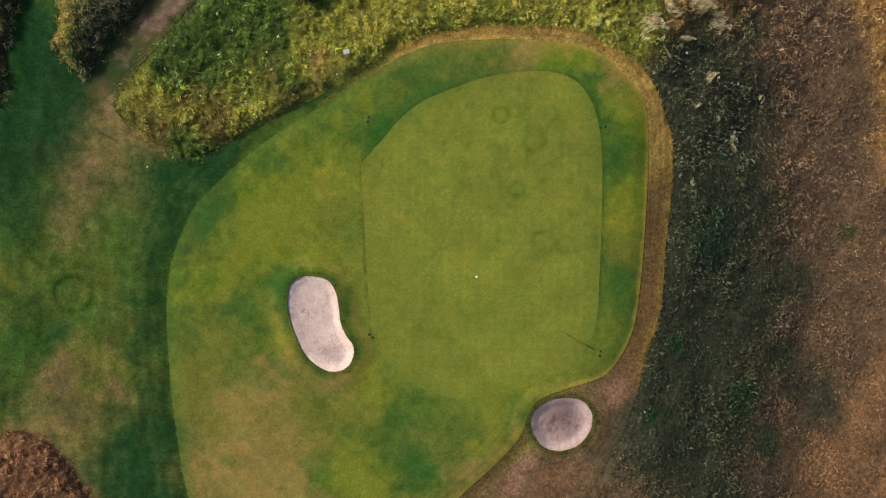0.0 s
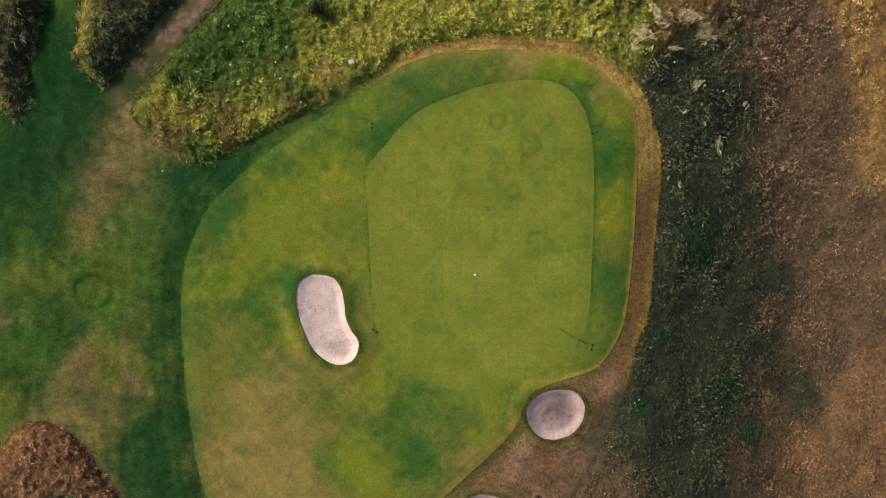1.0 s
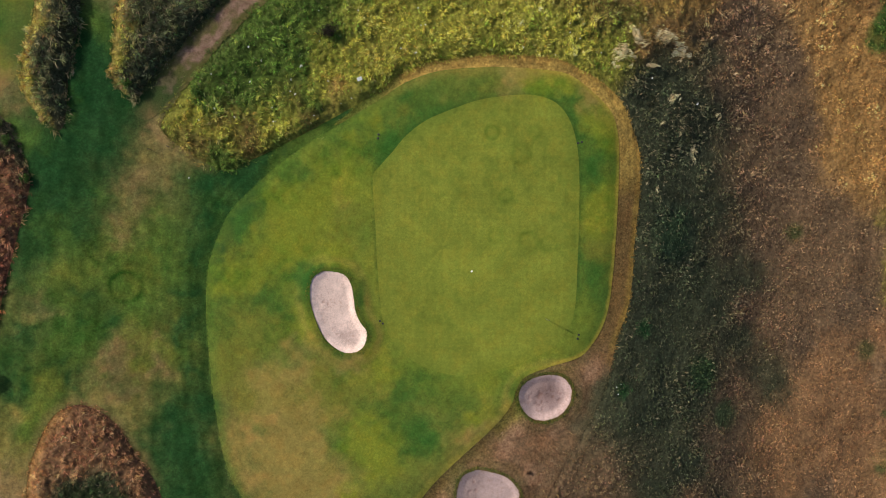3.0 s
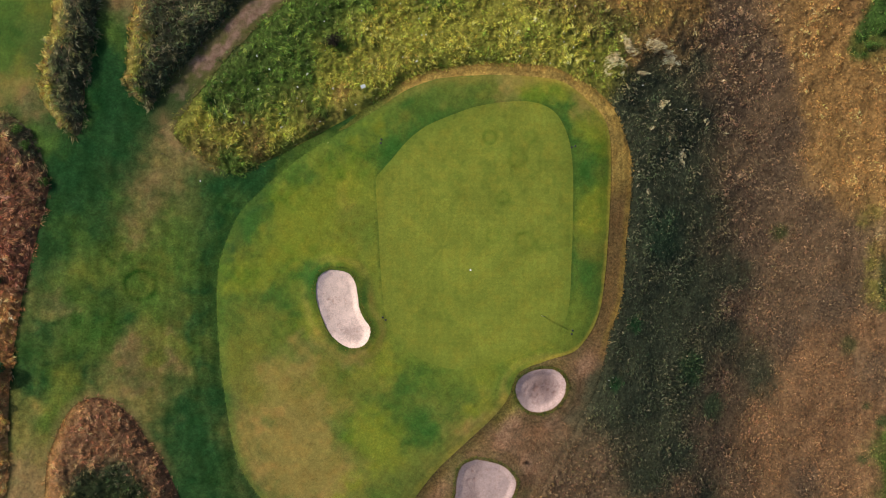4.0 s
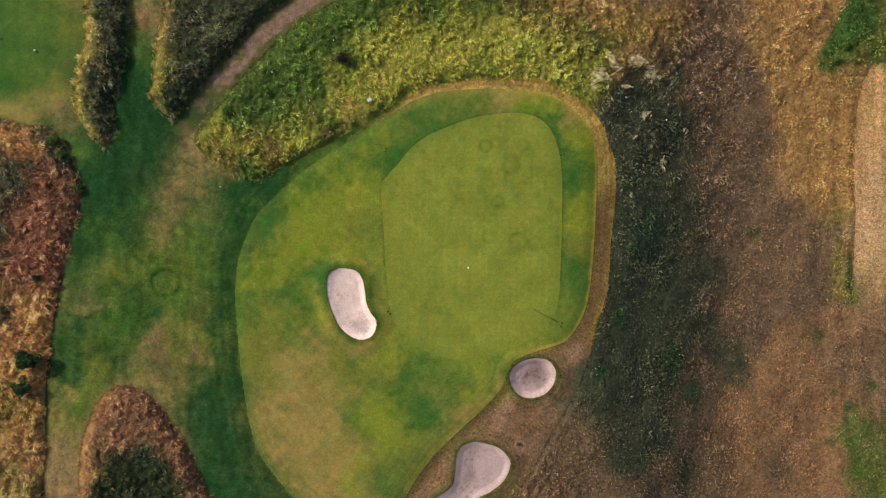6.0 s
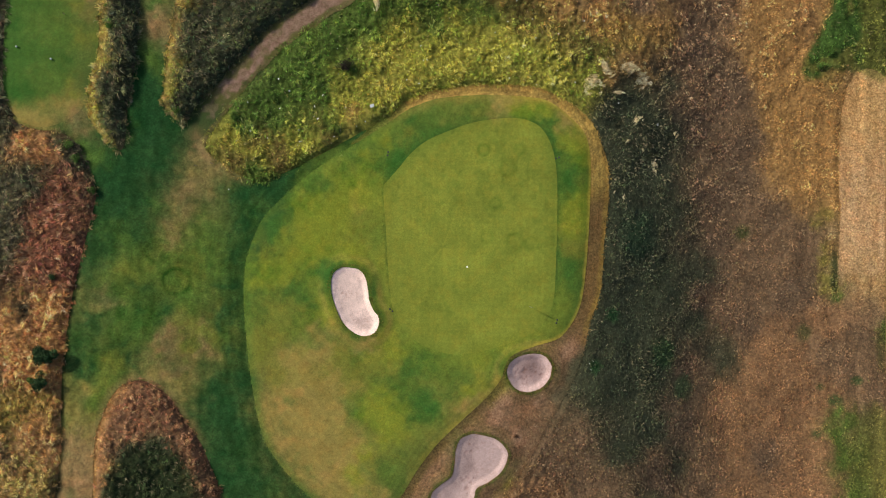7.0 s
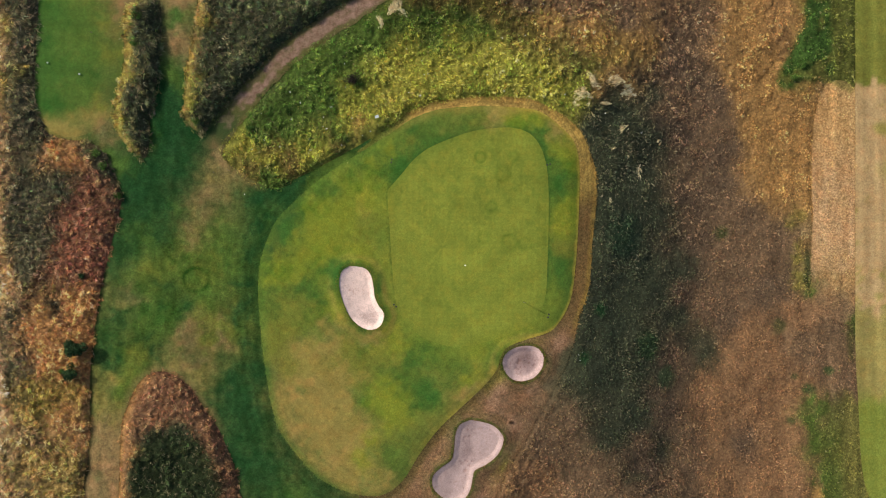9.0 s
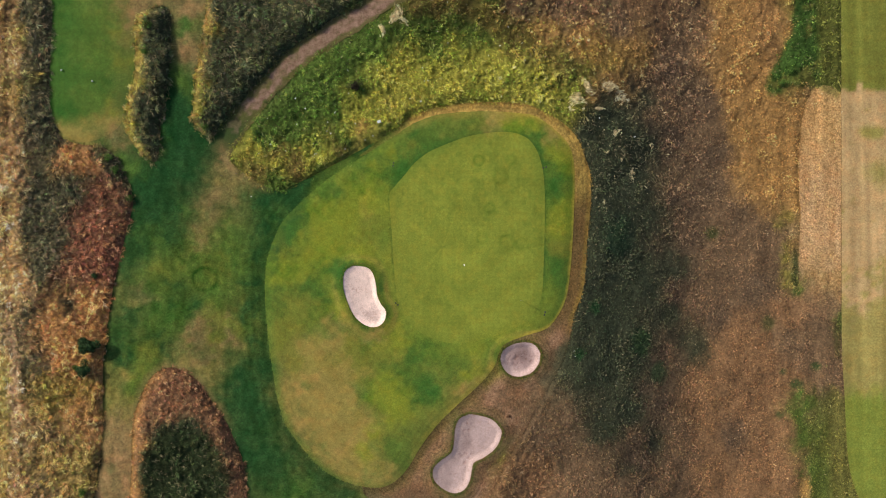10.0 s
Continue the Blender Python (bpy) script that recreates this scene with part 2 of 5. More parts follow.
ROUGH_BROWN = [
    (35.8, 22.6, 1.4), (41.2, 22.9, 2.8), (42.1, 11.1, 2.8), (42, 3.2, 2.4), (44, -10.6, 2.6), (39.6, -18.3, 2.3),
    (47.2, -1.7, 2.6), (38.3, -31.9, 2.5), (20, -31.4, 2.1), (15.2, -31.3, 1.7), (45.4, 17.1, 2.2), (40.4, -38, 2.6),
    (29.8, -39.7, 2.5), (41.4, 36.7, 3), (30.9, 38.8, 2.7), (21.2, 40.5, 2.3), (49.3, 5.2, 2.2), (48.1, -8.7, 2),
    (13.5, 40.6, 1.5), (37, 31.4, 1.6), (51.2, 0.2, 2), (23.8, -36.4, 2.3), (56.2, 1.1, 2.2), (60.9, -18.8, 1.8),
    (54.2, -3.8, 1.8), (64.9, -20.8, 1.6), (66, -15.9, 1.6), (22.9, -41.2, 1.7), (31.9, -33.2, 1.5),
    (66.8, -24.8, 1.2),
]
ROUGH_MIXED = [
    (11.5, 35.6, 2.2), (7.7, 38.4, 2.0), (15.5, 31.5, 1.6), (4, 40, 2.0), (-2.5, 38.5, 1.5), (19.5, 29.5, 1.6), (-24.8, 13.2, 1.0), (-27.2, 16.5, 0.8),
    (-29.5, 12.6, 0.9), (-17.5, 17.2, 0.8),
]
ROUGH_PLUM = [
    (40, 18, 2.4), (42, 8, 2.4), (43, 0, 2.2), (41, -8, 2.4), (38, -20, 2.2), (36, -27, 2.2), (46, 10, 2), (44, 24, 2.6), (40, 30, 2),
    (47, 15, 1.6), (51, 4, 1.6), (54, -8, 1.8), (33, -36, 2), (48, -12, 1.8), (50, -34, 1.8),
]
ROUGH_RUSSET = [
    (39.3, 38.5, 1.8), (33, 40.4, 1.5), (49.9, -20.6, 2.6), (45.8, -25.5, 2.4), (52.9, -28.6, 2.8), (51, -15.7, 1.8),
    (55.8, -35.6, 2.6), (46.7, -38.4, 2.6), (58.7, 36.8, 2), (59.6, 31.8, 1.6), (50.7, -42.4, 2.6), (14.3, -38, 1.7),
    (57.9, -24.7, 2.2), (44.7, -31.4, 2), (59.7, -40.6, 1.8), (53.9, -21.7, 2), (60, -12.8, 1.4), (57.8, 40.8, 1.6),
]
ROUGH_TAN = [
    (29.5, 28, 1.2), (25.4, 25.4, 0.8), (-13.1, 19.3, 0.7), (-39.5, 29.9, 0.5), (-38.7, 37.3, 0.5), (50.6, 27.9, 2.2),
    (54.5, 21, 2.6), (59.4, 16.9, 2.2), (53.4, 13, 2), (50.7, 34.9, 2), (61.3, 10, 1.8), (53.6, 29.9, 2.2),
    (51.8, 39.9, 1.8), (29.6, 32.8, 1.9), (24.7, 35.5, 1.5), (17.2, 35.5, 1.5), (56.3, 8.1, 1.6), (64.4, 22.8, 1.6),
    (-59.9, 14.8, 1.1), (-57, 13.4, 0.6), (-60.5, -14.1, 1.3), (-62.8, -10.4, 1.1), (-57.2, -8.6, 1.3),
    (-58.3, -17.8, 1.5), (-61.9, -17.8, 1.5), (-60.2, -26.9, 1.3), (-48.8, -26.2, 0.8), (-49.8, -31.7, 0.7),
    (64.3, 13.9, 1.6), (-50.3, -39, 0.7), (55.9, 13, 1.6), (33.9, 36.1, 1.5), (-57, -28.8, 0.8),
]
ROUGH_STRAW = [
    (66.1, -2, 1), (66.7, 3, 1.6), (67.8, 9.9, 1.8), (66.9, 17.9, 1.4), (-70.5, 31.9, 0.8), (-70.9, 13.5, 1.1),
    (-71.1, -4.8, 1.1), (-70.9, -17.6, 1.3), (-71.2, -27.7, 1.6), (-69.9, 4.3, 0.8), (-69.7, 18.1, 0.7),
    (-70.4, -34.1, 1.3), (-70.9, -39.6, 1.5), (-68.2, -3, 0.7), (68.9, 22.8, 1.2), (65.5, 25.8, 1.2),
    (-69.6, -10.3, 0.9), (-66.8, -36.9, 0.8),
]
ROUGH_SCRUB = [
    (-66.3, 36.4, 1.5), (-65, 30, 1.5), (-66.5, 24.5, 1.1), (-64.1, 26.3, 1.3), (-63.8, 19.9, 1.5), (-63.4, 11.6, 1.6),
    (-64.4, 4.3, 1.6), (-65.9, -1.2, 1.3), (-67.3, -10.3, 1.1), (-67, -16.8, 1.1), (-62.5, 7, 1.3), (-46.8, 29.8, 1.1),
    (-47.4, 22.5, 1.1), (-47.7, 17.9, 0.9), (-45.9, 35.3, 0.9), (-33.2, 37.3, 2.4), (-31.5, 29.9, 2),
    (-35.2, 25.3, 1.5), (-24, 36.4, 1.9), (-37.1, 21.6, 1.1), (-27.8, 32.7, 1.5), (-19.3, 37.2, 1.3), (-16.5, 40, 1.5),
    (-42.2, -32.9, 2.4), (-43.2, -38.4, 2.6), (-44.9, -30, 1.5), (-40.4, -29.2, 1.3), (-38.7, -35.8, 1.7),
    (-61.7, 2.4, 1.1), (-53.3, 12.4, 1.1), (-54.2, 15.2, 0.7), (-36, 32.7, 1.1),
]
ROUGH_OLIVE = [
    (-30.8, 13.7, 0.7), (-25.7, 15.9, 0.6), (-7.4, 24.5, 0.7), (-1.4, 23.5, 0.7), (-49.2, 30.7, 0.5),
    (-49.5, 27.1, 0.5), (-40.2, 26.2, 0.5), (-50.3, 22.9, 0.5), (-48.5, 36.2, 0.5), (68.6, 36.7, 1.4),
    (68.7, 31.7, 1.2), (-69.7, 25.4, 0.9), (-68.6, 35.5, 0.9), (-62.9, -25.1, 1.3), (-61.3, -37, 1.3),
    (-63.9, -32.4, 1.3), (-59.4, -33.4, 1.3), (-65.7, -23.2, 0.9), (-60.2, -22.4, 1.3), (-58.5, -38.9, 0.9),
    (-65.9, 29.1, 0.7), (-37.9, 26.2, 0.7), (-36.9, 36.4, 0.7), (59.2, 3.1, 0.6), (60.7, -1.9, 0.5), (60.7, 5, 0.5),
    (8.6, -33.8, 0.7), (67.7, -34.8, 1.2), (68.7, -39.7, 1), (60.6, -5.9, 0.7), (22.5, 27.6, 1.1), (28, 30.7, 1.4),
    (-63.8, -21.4, 0.9),
]
ROUGH_RUST = [
    (-55.7, 6.9, 1.6), (-56.2, 2.3, 1.8), (-57.2, -2.2, 1.6), (-54.3, 9.7, 0.9), (-45.7, -21.7, 1.5),
    (-43, -22.7, 1.3), (-40.3, -24.6, 1.3), (-36.8, -30.3, 1.1), (-35, -35, 0.9), (-37.7, -27.5, 0.9),
    (-34.2, -38.7, 0.7), (-33.3, -41.5, 0.7), (-47.5, -25.3, 0.9), (-53.1, -3.2, 0.7), (-58, 1.5, 1.3),
    (58.7, 35.8, 1.2),
]
RINGS = [
    (-38.9, -4.7, 1.9), (-41.5, -0.2, 1.7), (6.1, 14.2, 0.8), (11.5, 14.2, 0.7), (9.7, 11.5, 1.1), (10.6, 0.7, 1.2),
    (13, 0.4, 1), (7.8, 6.3, 0.8), (6.5, 1.5, 0.8),
]
# lines along which the turf is lusher: points, then the reach
LUSH_NORTH = [
    (-8, 10.7), (-6.4, 12.3), (-4.6, 14.3), (-2.2, 16.1), (1, 17.5), (4.6, 18.7), (8.8, 19.3),
]
LUSH_EAST = [
    (13, 18.8), (14.8, 17.5), (16.4, 15.3), (17.1, 12.6), (17.5, 8.5), (17.1, 3.7), (17, -2.3), (16.6, -7.2),
    (15.8, -10.2),
]


def rgb(r, g, b):
    """A screen colour as linear light."""
    return np.array([((v / 255 + 0.055) / 1.055) ** 2.4 if v > 10 else v / 255 / 12.92 for v in (r, g, b)])


TURF = ((TURF_DEEP, rgb(34, 68, 33)), (TURF_LUSH_AND_SHADE, rgb(60, 94, 36)), (TURF_MID, rgb(76, 98, 38)), (TURF_YELLOW, rgb(114, 122, 38)),
        (TURF_OLIVE, rgb(106, 109, 42)), (TURF_DRY, rgb(136, 119, 62)), (TURF_BARE, rgb(140, 110, 71)))
ROUGH = ((ROUGH_LIME, rgb(158, 155, 66)), (ROUGH_GREEN, rgb(88, 112, 48)), (ROUGH_HEATHER, rgb(79, 85, 63)), (ROUGH_BROWN, rgb(136, 110, 83)), (ROUGH_PLUM, rgb(120, 99, 78)), (ROUGH_MIXED, rgb(122, 108, 58)),
         (ROUGH_RUSSET, rgb(158, 121, 86)), (ROUGH_TAN, rgb(185, 143, 88)), (ROUGH_STRAW, rgb(204, 176, 122)), (ROUGH_SCRUB, rgb(87, 91, 65)),
         (ROUGH_OLIVE, rgb(150, 138, 70)), (ROUGH_RUST, rgb(134, 98, 72)))


def smooth(a, b, v):
    t = np.clip((v - a) / (b - a), 0, 1)
    return t * t * (3 - 2 * t)


def lattice(ix, iy, seed):
    n = (ix * 374761393 + iy * 668265263 + seed * 974711) & 0x7FFFFFFF
    n = ((n ^ (n >> 13)) * 1274126177) & 0x7FFFFFFF
    return ((n ^ (n >> 16)) & 0xFFFF) / 65535.0


def wander(x, y, size, seed=0):
    """Smooth noise from -1 to 1 with lumps of that size."""
    u, v = np.asarray(x) / size + 500, np.asarray(y) / size + 500
    iu, iv = np.floor(u).astype(np.int64), np.floor(v).astype(np.int64)
    a, b = smooth(0, 1, u - iu), smooth(0, 1, v - iv)
    low = lattice(iu, iv, seed) * (1 - a) + lattice(iu + 1, iv, seed) * a
    high = lattice(iu, iv + 1, seed) * (1 - a) + lattice(iu + 1, iv + 1, seed) * a
    return (low * (1 - b) + high * b) * 2 - 1


def curve(points, closed=True, steps=7):
    """A smooth line through points."""
    p = np.array(points)[:, :2]
    n = len(p)
    out = []
    for i in range(n if closed else n - 1):
        q = [p[(i + k) % n] if closed else p[min(max(i + k, 0), n - 1)] for k in (-1, 0, 1, 2)]
        for s in range(steps):
            t = s / steps
            out.append(0.5 * (2 * q[1] + (q[2] - q[0]) * t + (2 * q[0] - 5 * q[1] + 4 * q[2] - q[3]) * t * t
                              + (3 * q[1] - q[0] - 3 * q[2] + q[3]) * t ** 3))
    if not closed:
        out.append(p[-1])
    return np.array(out)


def inside(line, x, y, closed=True, reach=6.0):
    """Distance to a line, negative inside where it is closed; capped at reach."""
    x, y = np.asarray(x, float), np.asarray(y, float)
    best, odd = np.full(x.shape, reach * reach), np.zeros(x.shape, bool)
    n = len(line)
    for i in range(n if closed else n - 1):
        (ax, ay), (bx, by) = line[i], line[(i + 1) % n]
        dx, dy = bx - ax, by - ay
        near = (x > min(ax, bx) - reach) & (x < max(ax, bx) + reach) & (y > min(ay, by) - reach) & (y < max(ay, by) + reach)
        px, py = x[near] - ax, y[near] - ay
        t = np.clip((px * dx + py * dy) / (dx * dx + dy * dy + 1e-12), 0, 1)
        best[near] = np.minimum(best[near], (px - t * dx) ** 2 + (py - t * dy) ** 2)
        if closed and ay != by:
            odd ^= ((ay > y) != (by > y)) & (x < ax + dx * (y - ay) / dy)
    best = np.sqrt(best)
    return np.where(odd, -best, best) if closed else best


LINES = {k: curve(v) for k, v in dict(apron=APRON, green=GREEN, collar=COLLAR, kidney=KIDNEY, round=ROUND, twin=TWIN, left=LEFT_EDGE,
                                      island=ISLAND, strip=SCRUB_STRIP, bank=SCRUB_BANK, top=TOP_ROUGH, tee=TEE, field=FIELD, cut=STRIP).items()}
TRACK_LINE = curve(TRACK, closed=False)
TRACK_UPPER = curve(TRACK[2:], closed=False)


class Sheet:
    """A field sampled once on a coarse grid and read anywhere."""
    X0, Y0, STEP, NX, NY = -82.0, -52.0, 0.25, 656, 416

    def __init__(self, values):
        self.values = values

    @classmethod
    def grid(cls):
        return np.meshgrid(cls.X0 + cls.STEP * np.arange(cls.NX), cls.Y0 + cls.STEP * np.arange(cls.NY))

    def at(self, x, y):
        u = np.clip((np.asarray(x) - self.X0) / self.STEP, 0, self.NX - 1.001)
        v = np.clip((np.asarray(y) - self.Y0) / self.STEP, 0, self.NY - 1.001)
        i, j = u.astype(int), v.astype(int)
        a, b = u - i, v - j
        w = self.values
        return (w[j, i] * (1 - a) + w[j, i + 1] * a) * (1 - b) + (w[j + 1, i] * (1 - a) + w[j + 1, i + 1] * a) * b


GX, GY = Sheet.grid()
AREA = {k: Sheet(inside(v, GX, GY)) for k, v in LINES.items()}
AREA["track"] = Sheet(inside(TRACK_LINE, GX, GY, closed=False) - 1.75)
AREA["sand"] = Sheet(np.minimum(np.minimum(AREA["kidney"].values, AREA["round"].values), AREA["twin"].values))
# the fairway: the open ground between the rough parts
FAIRWAY_BOX = curve([(-62, 60), (-62, -60), (-5, -60), (-5, 60)], steps=1)
AREA["fairway"] = Sheet(np.maximum.reduce([inside(FAIRWAY_BOX, GX, GY)] + [-AREA[k].values for k in ("left", "island", "strip", "bank", "top", "tee")]
                                         + [-AREA["collar"].values, -AREA["apron"].values - 0.4, 4.5 - inside(TRACK_UPPER, GX, GY, closed=False)]))
AREA["mown"] = Sheet(np.minimum.reduce([AREA[k].values for k in ("apron", "collar", "tee", "field", "cut", "fairway", "track")]))


def soft_step(u):
    return 0.5 * (u + np.sqrt(u * u + 25))


def heave(x, y):
    """Tussocky relief of unmown ground, from 0 to about 1: rounded humps with creases between them."""
    u, v = x + 0.35 * wander(x, y, 1.1, 301), y + 0.35 * wander(x, y, 1.1, 302)
    return np.clip(0.75 * np.abs(wander(u, v, 0.9, 303)) ** 0.8 + 0.5 * np.abs(wander(u, v, 0.45, 304)) + 0.3 * wander(x, y, 2.3, 305) + 0.08, 0, 1.3)


def land(x, y):
    """Height of the bare land: a plateau with the green on it, falling eight metres to the east."""
    x, y = np.asarray(x, float), np.asarray(y, float)
    east, north = 0.415 * (soft_step(x - 23) - soft_step(x - 43)), 3.2 * smooth(25, 42, y) * smooth(-8, 12, x)
    south = 2.4 * smooth(22, 40, -y) * smooth(6, 20, x)
    z = 1.6 * smooth(28, 55, -x) - (east ** 3 + north ** 3 + south ** 3 + 1e-9) ** (1 / 3)
    wild = smooth(-0.5, 4, AREA["mown"].at(x, y))
    z += wild * (0.35 * wander(x, y, 7, 1) + 0.16 * wander(x, y, 2.6, 2)) + (1 - wild) * 0.10 * wander(x, y, 9, 3)
    rank = 0.44 * (1 - 0.62 * smooth(15, 27, x)) * (1 - 0.45 * smooth(0, -15, y) * smooth(7, 18, x)) * (1 + 0.9 * smooth(16, 27, y) * smooth(6, 24, x)) * smooth(0.0, 0.9, AREA["mown"].at(x, y))
    z += rank * heave(x, y)
    # scrub grows on low banks, and the green's bunkers are ringed by turned-up turf
    for k, up in (("strip", 0.85), ("bank", 0.85), ("island", 0.65), ("top", 0.45), ("left", 0.4)):
        z += up * smooth(0.0, 2.2, np.minimum(-AREA[k].at(x, y), AREA["mown"].at(x, y) + 0.3)) * (smooth(18, 2, x) if k == "top" else 1)
    z += 0.35 * smooth(2.6, 0.2, AREA["sand"].at(x, y))
    z += 0.25 * smooth(0.8, -2.0, AREA["apron"].at(x, y))
    return z


def blend(x, y, groups, warp, seed, crisp=1.9):
    """The colour of growth at a place, from the patches near it."""
    u = x + warp * (wander(x, y, 4.0, seed) + 0.6 * wander(x, y, 1.3, seed + 1) + 0.5 * wander(x, y, 0.5, seed + 4))
    v = y + warp * (wander(x, y, 4.0, seed + 2) + 0.6 * wander(x, y, 1.3, seed + 3) + 0.5 * wander(x, y, 0.5, seed + 5))
    total, mix = np.zeros(x.shape) + 1e-9, np.zeros(x.shape + (3,))
    for spots, tone in groups:
        for px, py, r in spots:
            w = (1 + ((u - px) ** 2 + (v - py) ** 2) / (r * r)) ** -crisp
            total += w
            mix += w[..., None] * tone
    return mix / total[..., None]


VERGE = [
    (62.7, 48), (62.7, 42.8), (60.6, 34.3), (57.1, 28.9), (57.3, 26.3), (59.5, 26.2), (61.4, 27.8), (66, 27.4),
    (70.6, 26.8), (70.6, 48),
]
WET_CORNER = [
    (64.2, -27), (64.6, -30), (62.8, -35), (64.3, -40), (65, -49), (76, -49), (70.4, -27),
]
TAN_SLOPE = [
    (47.5, 49), (49, 34), (51, 22), (54.5, 12), (60, 4), (62.6, -3), (72, -6), (72, 49),
]


def lay_over(tone, k, colour):
    """Another growth over the first one, as thick as k."""
    return tone * (1 - k[..., None]) + k[..., None] * colour


def rough_colours(x, y):
    tone = blend(x, y, ROUGH, 1.3, 40, 2.2)
    fray = 0.9 * wander(x, y, 2.2, 310) + 0.6 * wander(x, y, 0.8, 311)
    # the dry tan slope, the green verge and the wet corner of the lower fairway
    tone = lay_over(tone, 0.6 * smooth(2.6, -3.4, inside(curve(TAN_SLOPE, steps=4), x, y) + 2.0 * fray), rgb(178, 136, 82))
    d = inside(curve(VERGE, steps=3), x, y) + 0.45 * fray
    tone = lay_over(tone, 0.92 * smooth(0.5, -0.5, d), rgb(60, 100, 42))
    tone = lay_over(tone, 0.55 * smooth(0.5, -0.5, d) * smooth(0.3, 1.0, wander(x, y, 2.6, 316) + 0.7 * wander(x, y, 0.9, 317)), rgb(140, 128, 66))
    tone = lay_over(tone, 0.85 * smooth(0.5, -0.5, d) * smooth(65.6, 67.0, x), rgb(108, 110, 52))
    d = inside(curve(WET_CORNER, steps=4), x, y) + 0.8 * fray
    tone = lay_over(tone, 0.68 * smooth(0.9, -1.6, d), rgb(114, 122, 60))
    tone = lay_over(tone, 0.6 * smooth(0.8, -1.2, d) * smooth(66.5, 68.5, x), rgb(138, 130, 70))
    # lush patches along old mowing edges
    for px, py, rx, ry, c in ((61.8, -4.8, 0.8, 3.6, (62, 76, 42)), (69.1, -17, 0.8, 4.2, (92, 86, 52)), (61.8, -24.7, 1.3, 0.9, (74, 94, 52)),
                              (65.2, -21.6, 1.0, 0.8, (70, 94, 50)), (59.5, -22.5, 0.9, 0.7, (84, 98, 56)), (63.2, -42.7, 0.9, 1.8, (206, 160, 96)),
                              (25.2, -10.2, 1.0, 1.3, (48, 92, 50)), (22.3, -17.9, 0.9, 1.3, (52, 92, 50)), (47, 2, 1.3, 1.3, (86, 98, 54)),
                              (33.5, -16.5, 2.0, 2.6, (62, 86, 54)), (37, -22, 1.6, 2.0, (66, 86, 56)), (29.5, 1.5, 3.0, 4.0, (62, 84, 58)), (57, -14, 1.2, 1.6, (96, 96, 58)),
                              (59, -30, 1.0, 0.8, (88, 98, 56))):
        tone = lay_over(tone, 0.85 * smooth(1.25, 0.5, np.hypot((x - px) / rx, (y - py) / ry) + 0.25 * fray), rgb(*c))
    # dry western rims of the scrub, sunlight painted into their colour
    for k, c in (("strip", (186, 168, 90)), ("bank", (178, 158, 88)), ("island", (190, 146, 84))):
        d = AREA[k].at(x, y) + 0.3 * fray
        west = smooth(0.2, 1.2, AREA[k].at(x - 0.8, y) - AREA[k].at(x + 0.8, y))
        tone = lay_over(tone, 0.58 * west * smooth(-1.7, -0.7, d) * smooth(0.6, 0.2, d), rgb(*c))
    # the green heart of the russet island
    tone = lay_over(tone, 0.85 * smooth(1.1, 0.85, np.hypot((x + 42.4) / 7.2, (y + 39) / 11.2) + 0.06 * fray), rgb(48, 62, 35))
    k = 0.6 * smooth(-0.2, -0.9, AREA["island"].at(x, y)) * smooth(1.0, 1.15, np.hypot((x + 42.4) / 7.2, (y + 39) / 11.2) + 0.06 * fray)
    tone = lay_over(tone, k, rgb(166, 124, 90))
    # brighter on the near side of the bank, duller beyond its top
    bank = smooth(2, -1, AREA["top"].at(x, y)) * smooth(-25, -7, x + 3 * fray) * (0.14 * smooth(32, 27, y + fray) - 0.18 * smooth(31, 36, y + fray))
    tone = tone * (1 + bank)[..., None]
    # golden grass along the brow
    tone = lay_over(tone, 0.6 * smooth(1.3, 0.6, np.hypot((x - 29.5 - 0.4 * (y - 32)) / 7.5, (y - 32) / 2.8) + 0.3 * fray), rgb(184, 146, 80))
    # the western edge: bleached bands, and a pale mown field beyond them
    band = x + 0.7 * wander(x, y, 3.0, 312) + 0.4 * wander(x, y, 0.9, 313)
    tone = lay_over(tone, (0.85 - 0.4 * smooth(4, 14, y)) * smooth(-67.6, -68.5, band) * smooth(-12, -4, y), rgb(212, 184, 122))
    tone = lay_over(tone, 0.7 * smooth(0.8, 0.2, np.abs(band + 70.6)) * smooth(-6, 2, y), rgb(128, 104, 66))
    tone = lay_over(tone, 0.85 * smooth(-68.4, -69.6, band) * smooth(-8, -16, y), rgb(218, 190, 142))
    tone = lay_over(tone, 0.9 * smooth(-70.0, -70.7, band) * smooth(-12, -18, y), rgb(206, 190, 104))
    # lines left by the mower on the eastern flat
    tone = tone * (1 + smooth(-48, -54, x)[..., None] * np.array([0.14, 0.0, 0.08]))
    tone = lay_over(tone, 0.5 * smooth(-53, -55, x) * smooth(-24, -29, y), rgb(180, 148, 98))
    lines = smooth(53, 59, x) * (0.24 * wander(x, y * 0.04, 0.9, 314) + 0.14 * wander(x, y * 0.06, 0.4, 315))
    return tone * (1 + lines)[..., None]


TURF_TINT = [Sheet(c) for c in np.moveaxis(blend(GX, GY, TURF, 1.5, 20, 1.55), 2, 0)]
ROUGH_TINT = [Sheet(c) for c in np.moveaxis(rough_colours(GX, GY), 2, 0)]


def tint(x, y, which):
    return np.stack([c.at(x, y) for c in which], -1)


